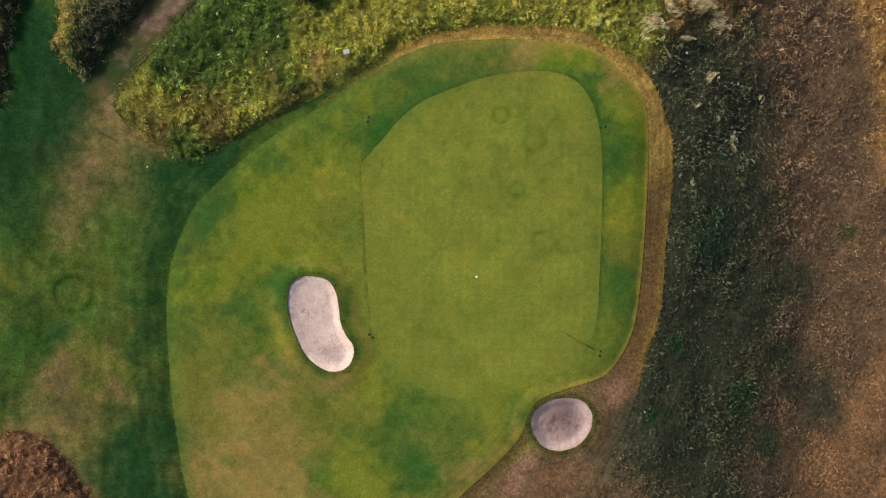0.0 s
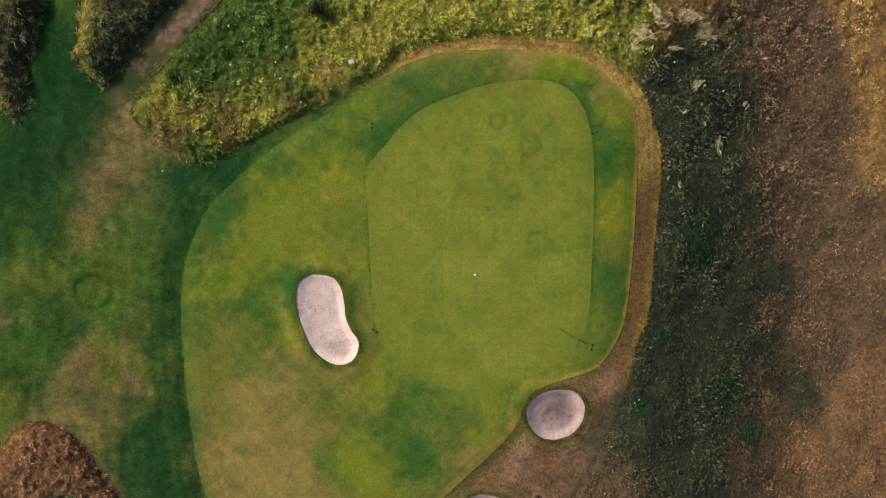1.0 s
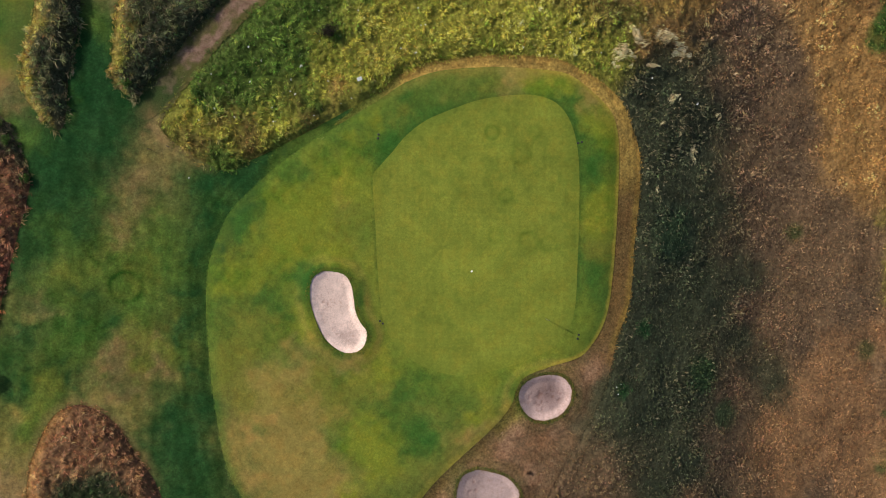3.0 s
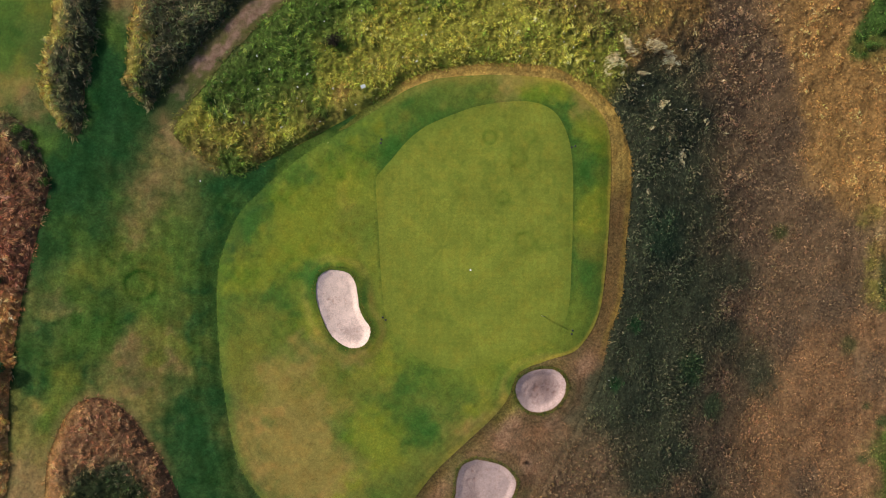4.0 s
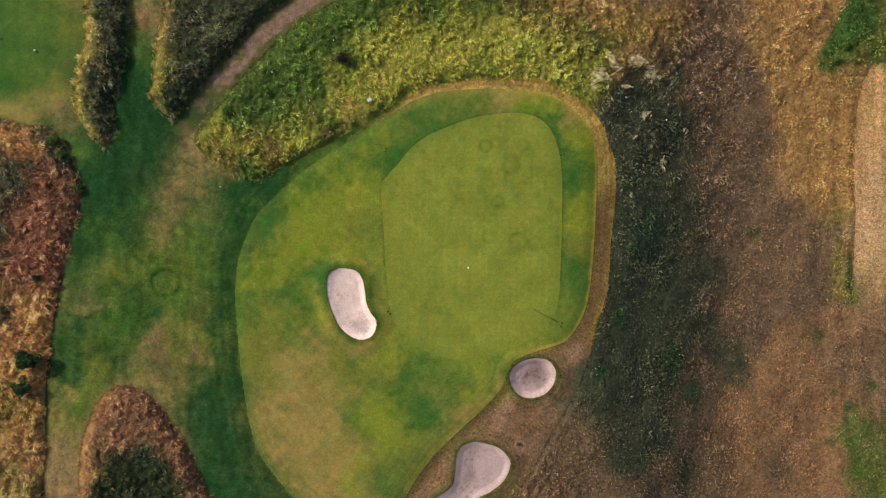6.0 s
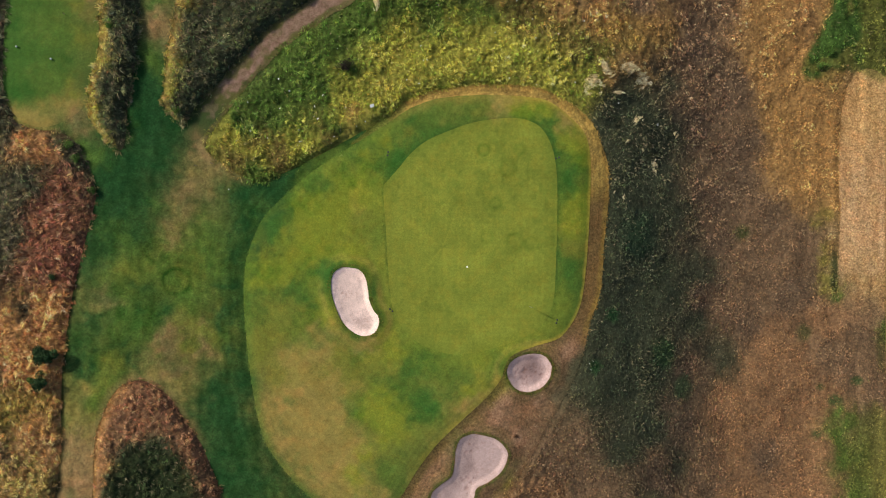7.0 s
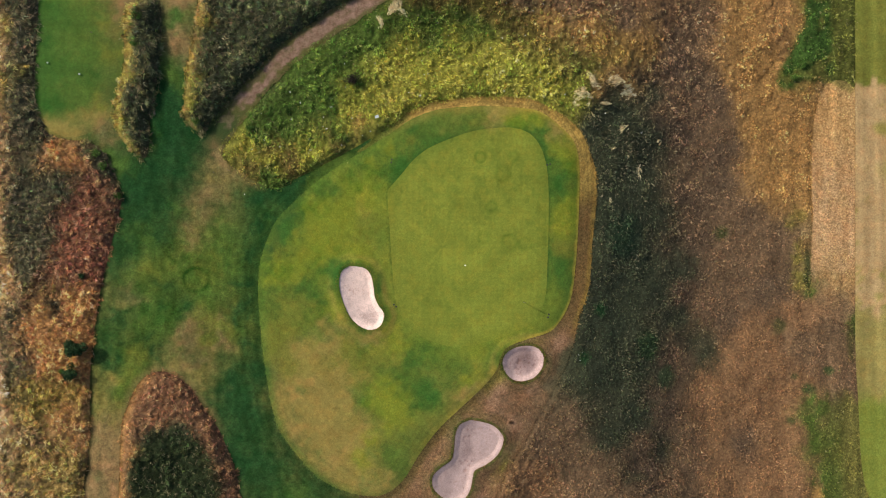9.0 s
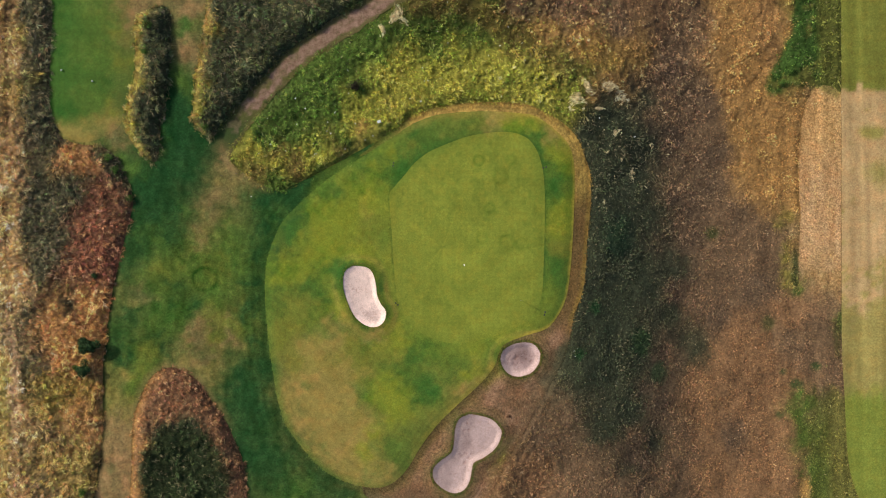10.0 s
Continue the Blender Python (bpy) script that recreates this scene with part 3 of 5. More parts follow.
# ---- materials ----
def material(name, rough=0.9, spec=0.25):
    m = bpy.data.materials.new(name)
    m.use_nodes = True
    b = m.node_tree.nodes["Principled BSDF"]
    b.inputs["Roughness"].default_value, b.inputs["Specular IOR Level"].default_value = rough, spec
    return m, m.node_tree.nodes, m.node_tree.links, b


def noise_node(nodes, links, size, detail=3.0, rough=0.6, stretch=None, turn=0.0):
    """Noise with lumps of that size in metres."""
    geo = nodes.new("ShaderNodeNewGeometry")
    mapping = nodes.new("ShaderNodeMapping")
    links.new(geo.outputs["Position"], mapping.inputs[0])
    mapping.inputs["Scale"].default_value = stretch or (1, 1, 1)
    mapping.inputs["Rotation"].default_value = (0, 0, radians(turn))
    n = nodes.new("ShaderNodeTexNoise")
    n.inputs["Scale"].default_value, n.inputs["Detail"].default_value, n.inputs["Roughness"].default_value = 1 / size, detail, rough
    links.new(mapping.outputs[0], n.inputs["Vector"])
    return n.outputs["Fac"]


def ramp_range(nodes, links, fac, lo, hi, a=0.3, b=0.7):
    r = nodes.new("ShaderNodeMapRange")
    links.new(fac, r.inputs[0])
    for i, v in enumerate((a, b, lo, hi)):
        r.inputs[i + 1].default_value = v
    return r.outputs[0]


def scaled(nodes, links, colour, factor):
    v = nodes.new("ShaderNodeVectorMath")
    v.operation = "SCALE"
    links.new(colour, v.inputs[0])
    links.new(factor, v.inputs["Scale"])
    return v.outputs[0]


def mixed(nodes, links, fac, a, b, mode="MIX"):
    m = nodes.new("ShaderNodeMix")
    m.data_type, m.blend_type = "RGBA", mode
    for sock, val in ((m.inputs[0], fac), (m.inputs[6], a), (m.inputs[7], b)):
        if isinstance(val, (int, float)):
            sock.default_value = val
        elif isinstance(val, (tuple, list, np.ndarray)):
            sock.default_value = (*val[:3], 1)
        else:
            links.new(val, sock)
    return m.outputs[2]


def bumped(nodes, links, bsdf, height, strength, distance):
    b = nodes.new("ShaderNodeBump")
    b.inputs["Strength"].default_value, b.inputs["Distance"].default_value = strength, distance
    links.new(height, b.inputs["Height"])
    links.new(b.outputs[0], bsdf.inputs["Normal"])


def turf_material(name, grain=0.22, coarse=0.25, mow=0.0, pitch=1.1, turn=0.0, bump=0.5):
    """Mown grass: the tint of its patches, mottled at three sizes, with mowing lines where it has them."""
    m, nodes, links, b = material(name, 0.9, 0.05)
    at = nodes.new("ShaderNodeAttribute")
    at.attribute_name = "tint"
    fine = noise_node(nodes, links, 0.3, 3, 0.65)
    mid = noise_node(nodes, links, 0.75, 5, 0.8)
    wide = noise_node(nodes, links, 4.0, 4, 0.6)
    c = scaled(nodes, links, at.outputs["Color"], ramp_range(nodes, links, fine, 1 - grain, 1 + grain))
    c = scaled(nodes, links, c, ramp_range(nodes, links, noise_node(nodes, links, 0.11, 2, 0.5), 1 - 0.8 * grain, 1 + 0.8 * grain))
    c = scaled(nodes, links, c, ramp_range(nodes, links, mid, 1 - coarse, 1 + coarse))
    straw = mixed(nodes, links, 1.0, c, (1.35, 1.0, 0.85), "MULTIPLY")
    c = mixed(nodes, links, ramp_range(nodes, links, noise_node(nodes, links, 1.9, 5, 0.7), 0.0, 0.55, 0.45, 0.75), c, straw)
    c = scaled(nodes, links, c, ramp_range(nodes, links, wide, 0.90, 1.10))
    if mow:
        for angle in (turn, turn + 90):
            geo, mp = nodes.new("ShaderNodeNewGeometry"), nodes.new("ShaderNodeMapping")
            links.new(geo.outputs["Position"], mp.inputs[0])
            mp.inputs["Rotation"].default_value = (0, 0, radians(angle))
            w = nodes.new("ShaderNodeTexWave")
            w.inputs["Scale"].default_value = 0.314 / pitch
            w.inputs["Distortion"].default_value, w.inputs["Detail"].default_value, w.inputs["Detail Scale"].default_value = 0.6, 2, 0.3
            links.new(mp.outputs[0], w.inputs["Vector"])
            c = scaled(nodes, links, c, ramp_range(nodes, links, w.outputs["Fac"], 1 - mow, 1 + mow, 0.2, 0.8))
    links.new(c, b.inputs["Base Color"])
    bumped(nodes, links, b, fine, bump, 0.05)
    return m


def growth_material(name, spread=0.35, through_light=0.25):
    """Blades and twigs: the tint of their place, each piece lighter or darker, older or greener."""
    m, nodes, links, b = material(name, 0.8, 0.12)
    at = nodes.new("ShaderNodeAttribute")
    at.attribute_name = "tint"
    geo = nodes.new("ShaderNodeNewGeometry")
    c = scaled(nodes, links, at.outputs["Color"], ramp_range(nodes, links, geo.outputs["Random Per Island"], 1 - spread, 1 + spread, 0, 1))
    tip = noise_node(nodes, links, 0.5, 3, 0.7)
    dry = mixed(nodes, links, 1.0, c, (1.25, 1.0, 0.8), "MULTIPLY")
    c = mixed(nodes, links, ramp_range(nodes, links, tip, 0, 0.6, 0.4, 0.65), c, dry)
    links.new(c, b.inputs["Base Color"])
    t = nodes.new("ShaderNodeBsdfTranslucent")
    links.new(c, t.inputs[0])
    mx = nodes.new("ShaderNodeMixShader")
    mx.inputs[0].default_value = through_light
    links.new(b.outputs[0], mx.inputs[1])
    links.new(t.outputs[0], mx.inputs[2])
    links.new(mx.outputs[0], nodes["Material Output"].inputs["Surface"])
    return m


def soil_material():
    m, nodes, links, b = material("thatch", 0.95, 0.1)
    at = nodes.new("ShaderNodeAttribute")
    at.attribute_name = "tint"
    fine = noise_node(nodes, links, 0.4, 4, 0.7)
    c = scaled(nodes, links, at.outputs["Color"], ramp_range(nodes, links, fine, 0.3, 1.15))
    c = scaled(nodes, links, c, ramp_range(nodes, links, noise_node(nodes, links, 1.4, 4, 0.7), 0.7, 1.2))
    links.new(c, b.inputs["Base Color"])
    bumped(nodes, links, b, fine, 0.9, 0.2)
    return m


def plain_material(name, colour, rough=0.6, metal=0.0, grain=0.15, size=0.1, bump=0.0):
    m, nodes, links, b = material(name, rough, 0.4)
    b.inputs["Metallic"].default_value = metal
    n = noise_node(nodes, links, size, 4, 0.7)
    c = mixed(nodes, links, ramp_range(nodes, links, n, 0, 1), [v * (1 - grain) for v in colour], [min(1, v * (1 + grain)) for v in colour])
    links.new(c, b.inputs["Base Color"])
    if bump:
        bumped(nodes, links, b, n, bump, size)
    return m


def sand_material():
    m, nodes, links, b = material("bunker_sand", 0.95, 0.15)
    at = nodes.new("ShaderNodeAttribute")
    at.attribute_name = "tint"
    fine, mid = noise_node(nodes, links, 0.2, 5, 0.8), noise_node(nodes, links, 0.8, 5, 0.75)
    c = scaled(nodes, links, at.outputs["Color"], ramp_range(nodes, links, mid, 0.86, 1.1))
    damp = ramp_range(nodes, links, noise_node(nodes, links, 0.5, 6, 0.8), 0.0, 0.6, 0.52, 0.64)
    c = mixed(nodes, links, damp, c, mixed(nodes, links, 1.0, c, (0.72, 0.62, 0.58), "MULTIPLY"))
    c = scaled(nodes, links, c, ramp_range(nodes, links, fine, 0.85, 1.1))
    links.new(c, b.inputs["Base Color"])
    # raked furrows and footprints
    add = nodes.new("ShaderNodeMath")
    add.operation = "ADD"
    links.new(fine, add.inputs[0])
    links.new(noise_node(nodes, links, 0.35, 3, 0.6), add.inputs[1])
    bumped(nodes, links, b, add.outputs[0], 0.5, 0.05)
    return m


TURF_GREEN = turf_material("putting_turf", 0.12, 0.15, 0.014, 0.95, 1.5, 0.3)
TURF_APRON = turf_material("apron_turf", 0.16, 0.22, 0.02, 1.6, 40)
TURF_FAIRWAY = turf_material("fairway_turf", 0.24, 0.34, 0.03, 1.8, 8)
TURF_TEE = turf_material("tee_turf", 0.14, 0.15, 0.02, 2.4, 2)
TURF_COLLAR = turf_material("dry_collar_turf", 0.4, 0.32)
TURF_FIELD = turf_material("field_turf", 0.2, 0.15, 0.02, 2.2, 0)
TURF_STUBBLE = turf_material("stubble", 0.5, 0.4)
SOIL = soil_material()
GROWTH = growth_material("grass_blades", 0.16)
SHRUB_LEAF = growth_material("shrub_leaves", 0.45, 0.15)
SAND = sand_material()


# ---- building helpers ----
def shape(name, verts, faces, mat, colours=None, shade=False):
    """A mesh from arrays of points and faces (triangles or quads)."""
    me = bpy.data.meshes.new(name)
    verts = np.asarray(verts, float)
    me.vertices.add(len(verts))
    me.vertices.foreach_set("co", verts.ravel())
    if isinstance(faces, np.ndarray):
        sizes, flat_ids = np.full(len(faces), faces.shape[1]), faces.ravel()
    else:
        sizes = np.array([len(f) for f in faces])
        flat_ids = np.fromiter((i for f in faces for i in f), int)
    me.loops.add(len(flat_ids))
    me.loops.foreach_set("vertex_index", flat_ids.astype(np.int32))
    me.polygons.add(len(sizes))
    me.polygons.foreach_set("loop_start", (np.cumsum(sizes) - sizes).astype(np.int32))
    me.polygons.foreach_set("loop_total", sizes.astype(np.int32))
    me.polygons.foreach_set("use_smooth", np.full(len(sizes), shade))
    if colours is not None:
        layer = me.attributes.new("tint", "FLOAT_COLOR", "POINT")
        layer.data.foreach_set("color", np.concatenate([colours, np.ones((len(verts), 1))], 1)[:, :4].astype(np.float32).ravel())
    me.materials.append(mat)
    me.update(calc_edges=True)
    me.validate()
    return me


def part(name, data, parent, label=""):
    ob = new(name, data)
    ob.parent = parent
    return tagged(ob, label) if label else ob


def cut_sheet(x0, x1, y0, y1, step, dist):
    """Faces of a grid cut along the line where dist(x, y) is zero, and the edges of the cut."""
    xs, ys = x0 + step * np.arange(int(round((x1 - x0) / step)) + 2), y0 + step * np.arange(int(round((y1 - y0) / step)) + 2)
    gx, gy = np.meshgrid(xs, ys)
    d = dist(gx, gy)
    d = np.where(np.abs(d) < 1e-4, 1e-4, d)
    ny, nx = d.shape
    ids = -np.ones((ny, nx), int)
    neg = d < 0
    quad_neg = neg[:-1, :-1].astype(int) + neg[:-1, 1:] + neg[1:, 1:] + neg[1:, :-1]
    ids[neg] = np.arange(neg.sum())
    px, py = list(gx[neg]), list(gy[neg])
    faces, rim = [], []
    jj, ii = np.where(quad_neg == 4)
    whole = np.stack([ids[jj, ii], ids[jj, ii + 1], ids[jj + 1, ii + 1], ids[jj + 1, ii]], 1).tolist()
    crossing = {}

    def cross(a, b):
        key = (a, b) if a < b else (b, a)
        if key not in crossing:
            da, db = d[a], d[b]
            t = da / (da - db)
            crossing[key] = len(px)
            px.append(gx[a] + t * (gx[b] - gx[a]))
            py.append(gy[a] + t * (gy[b] - gy[a]))
        return crossing[key]

    for j, i in zip(*np.where((quad_neg > 0) & (quad_neg < 4))):
        ring = [(j, i), (j, i + 1), (j + 1, i + 1), (j + 1, i)]
        loop, cuts = [], []
        for k in range(4):
            a, b = ring[k], ring[(k + 1) % 4]
            if neg[a]:
                loop.append(ids[a])
            if neg[a] != neg[b]:
                loop.append(cross(a, b))
                cuts.append(loop[-1])
        if len(loop) >= 3:
            faces.append([int(v) for v in loop])
        if len(cuts) == 2:
            rim.append((int(cuts[0]), int(cuts[1])))
    return np.array(px), np.array(py), whole + faces, rim


def one_piece(faces, count):
    """Splits faces into connected pieces, largest first."""
    root = list(range(count))

    def find(i):
        while root[i] != i:
            root[i] = root[root[i]]
            i = root[i]
        return i

    for f in faces:
        a = find(f[0])
        for i in f[1:]:
            root[find(i)] = a
    groups = {}
    for f in faces:
        groups.setdefault(find(f[0]), []).append(f)
    return sorted(groups.values(), key=len, reverse=True)


def turf_sheet(name, box, step, dist, lift, mat, colour, label, category, thick=0.05, others=None):
    """A mown surface cut to its outline. others: name and label of its smaller separate pieces."""
    px, py, faces, rim = cut_sheet(*box, step, dist)
    pieces = one_piece(faces, len(px))
    for number, own in enumerate(pieces if others else [faces]):
        if number and len(own) < 40:
            continue
        used = np.unique(np.concatenate([np.array(f) for f in own]))
        place = {int(v): k for k, v in enumerate(used)}
        x, y = px[used], py[used]
        edges = [(place[a], place[b]) for a, b in rim if a in place and b in place]
        edges = [e for e in edges if abs(float(AREA["green"].at(x[e[0]], y[e[0]]))) > 0.3]
        verts = np.stack([x, y, land(x, y) + lift], 1)
        n = len(verts)
        edge = sorted({i for e in edges for i in e})
        top = {i: n + k for k, i in enumerate(edge)}
        under = {i: n + len(edge) + k for k, i in enumerate(edge)}
        verts = np.concatenate([verts, verts[edge], verts[edge] - (0, 0, thick)])
        quads = [[place[i] for i in f] for f in own] + [[top[a], top[b], under[b], under[a]] for a, b in edges]
        tone = colour(verts[:, 0], verts[:, 1])
        called, words = (name, label) if not number else others
        tagged(new(called, shape(called, verts, quads, mat, tone, True)), words, category, kind="structure")


def box_of(line, pad=0.5):
    """Bounds of a line, on whole steps of a common grid."""
    lo, hi = np.floor((line.min(0) - pad) / 0.22) * 0.22, np.ceil((line.max(0) + pad) / 0.22) * 0.22
    return lo[0], hi[0], lo[1], hi[1]


# ---- the ground, out to the horizon ----
def build_ground():
    x = np.concatenate([[-2600, -900, -350, -180, -120], np.arange(-96, -78, 0.75), np.arange(-78, 79.1, 0.26), np.arange(79.5, 96, 0.75), [120, 180, 350, 900, 2600]])
    y = np.concatenate([[-2600, -900, -350, -160, -90], np.arange(-66, -47, 0.75), np.arange(-47, 47.1, 0.26), np.arange(47.5, 66, 0.75), [90, 160, 350, 900, 2600]])
    gx, gy = np.meshgrid(x, y)
    near = (np.abs(gx) < 99) & (np.abs(gy) < 69)
    z = land(np.clip(gx, -99, 99), np.clip(gy, -69, 69))
    z -= np.where(near, 0.2 * smooth(-0.5, -1.3, AREA["mown"].at(gx, gy)) + 2.2 * smooth(0.6, -0.2, AREA["sand"].at(gx, gy)), 0)
    ids = np.arange(gx.size).reshape(gx.shape)
    quads = np.stack([ids[:-1, :-1], ids[:-1, 1:], ids[1:, 1:], ids[1:, :-1]], -1).reshape(-1, 4)
    # beyond the course the land runs on as one plain of dull grass
    far = np.maximum(smooth(76, 82, np.abs(gx)), smooth(46.5, 51, np.abs(gy)))
    z = z * (1 - far) + far * (1.6 * smooth(28, 55, -gx) - 8.3 * smooth(23, 43, gx))
    far = far.ravel()[:, None]
    plain = rgb(132, 118, 72) * (1 + 0.25 * wander(gx.ravel(), gy.ravel(), 70, 350))[:, None]
    tone = tint(gx.ravel(), gy.ravel(), ROUGH_TINT) * (1 - far) + far * plain
    me = shape("ground", np.stack([gx.ravel(), gy.ravel(), z.ravel()], 1), quads, SOIL, tone * 0.8, True)
    tagged(new("ground", me), "brown thatch and soil under long rough grass, falling away eastward", "ground", kind="structure")


build_ground()


def ringed(x, y, tone):
    """Darker rings of lusher grass in the turf."""
    for cx, cy, r in RINGS:
        d = np.hypot(x - cx, y - cy) + 0.12 * wander(x, y, 0.8, 77)
        k = np.clip((0.75 if r > 1.8 else 0.45 if r > 1.3 else 0.36) * np.exp(-((d - r) / 0.3) ** 2) * (0.7 + 0.45 * wander(x, y, 1.7, 78)), 0, 0.8) + 0.04 * (d < r)
        tone = tone * (1 - k[:, None] * np.array([1.0, 0.65, 0.85]))
    return tone


# x, y, half width and half depth, strength; the second one is painted shadow
HOLLOWS_AND_SHADOW = [
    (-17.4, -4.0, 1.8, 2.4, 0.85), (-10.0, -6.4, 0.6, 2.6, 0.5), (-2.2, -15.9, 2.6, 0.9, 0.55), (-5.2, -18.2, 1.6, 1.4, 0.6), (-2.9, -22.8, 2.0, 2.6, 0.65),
    (-10.5, -27.0, 1.1, 2.0, 0.35), (8.6, -19.3, 0.8, 1.8, 0.6), (19.0, 9.5, 0.9, 2.6, 0.45), (18.6, -4.5, 0.9, 2.6, 0.45),
    (-24.6, 3.2, 1.3, 2.6, 0.5), (-22.8, -6.4, 1.6, 0.8, 0.45), (-9.6, 1.5, 1.2, 1.8, 0.25), (-6.6, 13.2, 1.6, 1.1, 0.5),
    (-13.4, -24.5, 0.8, 1.8, 0.3), (-19.5, -9.4, 0.8, 1.2, 0.3),
]
LUSH = ((curve(LUSH_NORTH, closed=False), 1.3), (curve(LUSH_EAST, closed=False), 0.75))


def turf_tone(x, y):
    tone = tint(x, y, TURF_TINT)
    # blotches of lusher and of drier grass
    k = (0.65 * smooth(0.05, 0.75, 0.7 * wander(x, y, 3.2, 151) + 0.4 * wander(x, y, 1.2, 152) + 0.2 * wander(x, y, 0.5, 153)))[:, None]
    tone = tone * (1 - k * np.array([0.55, 0.25, 0.35]))
    k = (0.62 * smooth(0.15, 0.8, 0.7 * wander(x, y, 2.6, 154) + 0.4 * wander(x, y, 1.0, 155) + 0.2 * wander(x, y, 0.45, 156)))[:, None]
    tone = tone * (1 + k * np.array([0.42, 0.16, 0.30]))
    edge = AREA["green"].at(x, y)
    near = 0.65 * (smooth(5.0, 0.0, edge + 1.2 * wander(x, y, 3, 330)) * np.maximum(smooth(-2, -9, y), smooth(-4, -7, x) * smooth(11, 8, y)))[:, None]
    tone = tone * (1 - near) + near * rgb(110, 120, 42)
    for (line, reach), most in zip(LUSH, (0.55, 0.17)):
        d = inside(line, x, y, closed=False) + 0.35 * wander(x, y, 1.5, 55)
        k = most * smooth(reach, 0.1, d)[:, None] * (0.7 + 0.3 * wander(x, y, 2.5, 56))[:, None]
        tone = tone * (1 - k) + k * rgb(54, 92, 34)
    # the uncut seam round the green
    k = (0.55 * smooth(0.3, 0.1, np.abs(edge - 0.1)) * smooth(-12, -4, y) * (0.6 + 0.4 * wander(x, y, 0.8, 59)))[:, None]
    tone = tone * (1 - k) + k * rgb(48, 74, 28)
    # longer, darker grass along the foot of the apron
    d = AREA["apron"].at(x, y)
    k = 0.66 * (smooth(3.4, 0.1, d + 0.9 * wander(x, y, 2.2, 53) + 0.4 * wander(x, y, 0.8, 54)) * (d > 0) * smooth(-8, -16, x) * (0.55 + 0.45 * smooth(6, -4, y)))[:, None]
    tone = tone * (1 - k) + k * rgb(24, 54, 24)
    k = 0.4 * (smooth(-1.6, -0.1, d + 0.4 * wander(x, y, 1.2, 50)) * (d <= 0) * smooth(-6, -12, x))[:, None]
    tone = tone * (1 - k) + k * rgb(78, 104, 38)
    # worn ground round the head of the russet island and the end of the rough
    for area, reach in (("island", 1.6), ("top", 1.0)):
        d = AREA[area].at(x, y) + 0.5 * wander(x, y, 1.6, 335)
        k = (0.5 * smooth(reach, 0.1, d) * smooth(-30, -26, y) * (smooth(-27, -31, x))[()])[:, None]
        tone = tone * (1 - k) + k * rgb(142, 116, 72)
    # drier turf round the sand, and a dark uncut line at its lip
    d = AREA["sand"].at(x, y) + 0.15 * wander(x, y, 1.0, 57)
    k = 0.6 * (smooth(0.9, 1.3, d) * smooth(2.3, 1.5, d) * (0.75 + 0.35 * wander(x, y, 2.2, 333)))[:, None]
    tone = tone * (1 - k) + k * rgb(132, 118, 56)
    k = 0.75 * (smooth(1.15, 0.5, d) * (0.6 + 0.4 * wander(x, y, 1.6, 58)))[:, None]
    tone = tone * (1 - k) + k * rgb(58, 82, 32)
    # hollows where the grass stays lush, and a shadow painted beside the kidney bunker
    for px, py, rx, ry, most in HOLLOWS_AND_SHADOW:
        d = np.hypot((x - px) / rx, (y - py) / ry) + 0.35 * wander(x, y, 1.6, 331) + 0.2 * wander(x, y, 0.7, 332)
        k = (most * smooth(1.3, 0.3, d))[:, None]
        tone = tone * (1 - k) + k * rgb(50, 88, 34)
    # the apron dries out towards the collar
    d = AREA["apron"].at(x, y)
    k = 0.6 * (smooth(-1.7, 0.1, d + 0.5 * wander(x, y, 1.4, 157)) * (d <= 0) * smooth(16, 22, y))[:, None]
    tone = tone * (1 - k) + k * rgb(132, 116, 54)
    k = 0.7 * (smooth(-0.55, -0.1, d + 0.12 * wander(x, y, 1.4, 158)) * (d <= 0.3) * smooth(8, 14, x))[:, None]
    tone = tone * (1 - k) + k * rgb(156, 138, 56)
    k = 0.55 * (smooth(-1.3, -0.1, d + 0.3 * wander(x, y, 1.4, 175)) * (d <= 0) * smooth(-16, -20, y) * smooth(-6, -2, x))[:, None]
    return ringed(x, y, (tone * (1 - k) + k * rgb(132, 122, 48)) * (0.97, 1.0, 1.07))


def apron_tone(x, y):
    """The apron, with the mower's rounds along its edge."""
    d = AREA["apron"].at(x, y) + 0.12 * wander(x, y, 2.5, 334)
    lines = 0.06 * np.sin(d * 7.5) * smooth(-4.5, -2.5, d) * smooth(-0.1, -0.5, d) * smooth(-12, -22, y)
    return turf_tone(x, y) * (1 + lines)[:, None]


def rough_edge_shadow(x, y, tone):
    """The western rough's shadow on the fairway, painted along its foot."""
    d = AREA["left"].at(x, y) + 0.1 * wander(x, y, 1.2, 344)
    k = (0.7 * smooth(0.65, 0.25, d) * smooth(0, -6, y))[:, None]
    return tone * (1 - k) + k * rgb(40, 46, 24)


def fairway_tone(x, y):
    """Longer grass than on the apron, and so darker."""
    d = AREA["apron"].at(x, y) + 0.15 * wander(x, y, 2.5, 159)
    lines = 0.1 * np.sin(d * 5.2) * smooth(0.4, 1.2, d) * smooth(5.8, 4.0, d)
    # streaks of worn and of lusher grass along the mower's way
    streak = 0.22 * wander(x + 0.4 * wander(x, y, 3, 338), y * 0.35, 0.8, 339) + 0.09 * wander(x, y, 0.9, 340) + 0.1 * wander(x, y, 0.4, 341)
    return rough_edge_shadow(x, y, turf_tone(x, y)) * (0.80, 0.91, 0.90) * (1 + lines + streak)[:, None] * (1 + 0.12 * streak[:, None] * np.array([3.0, 0, 1.0]))


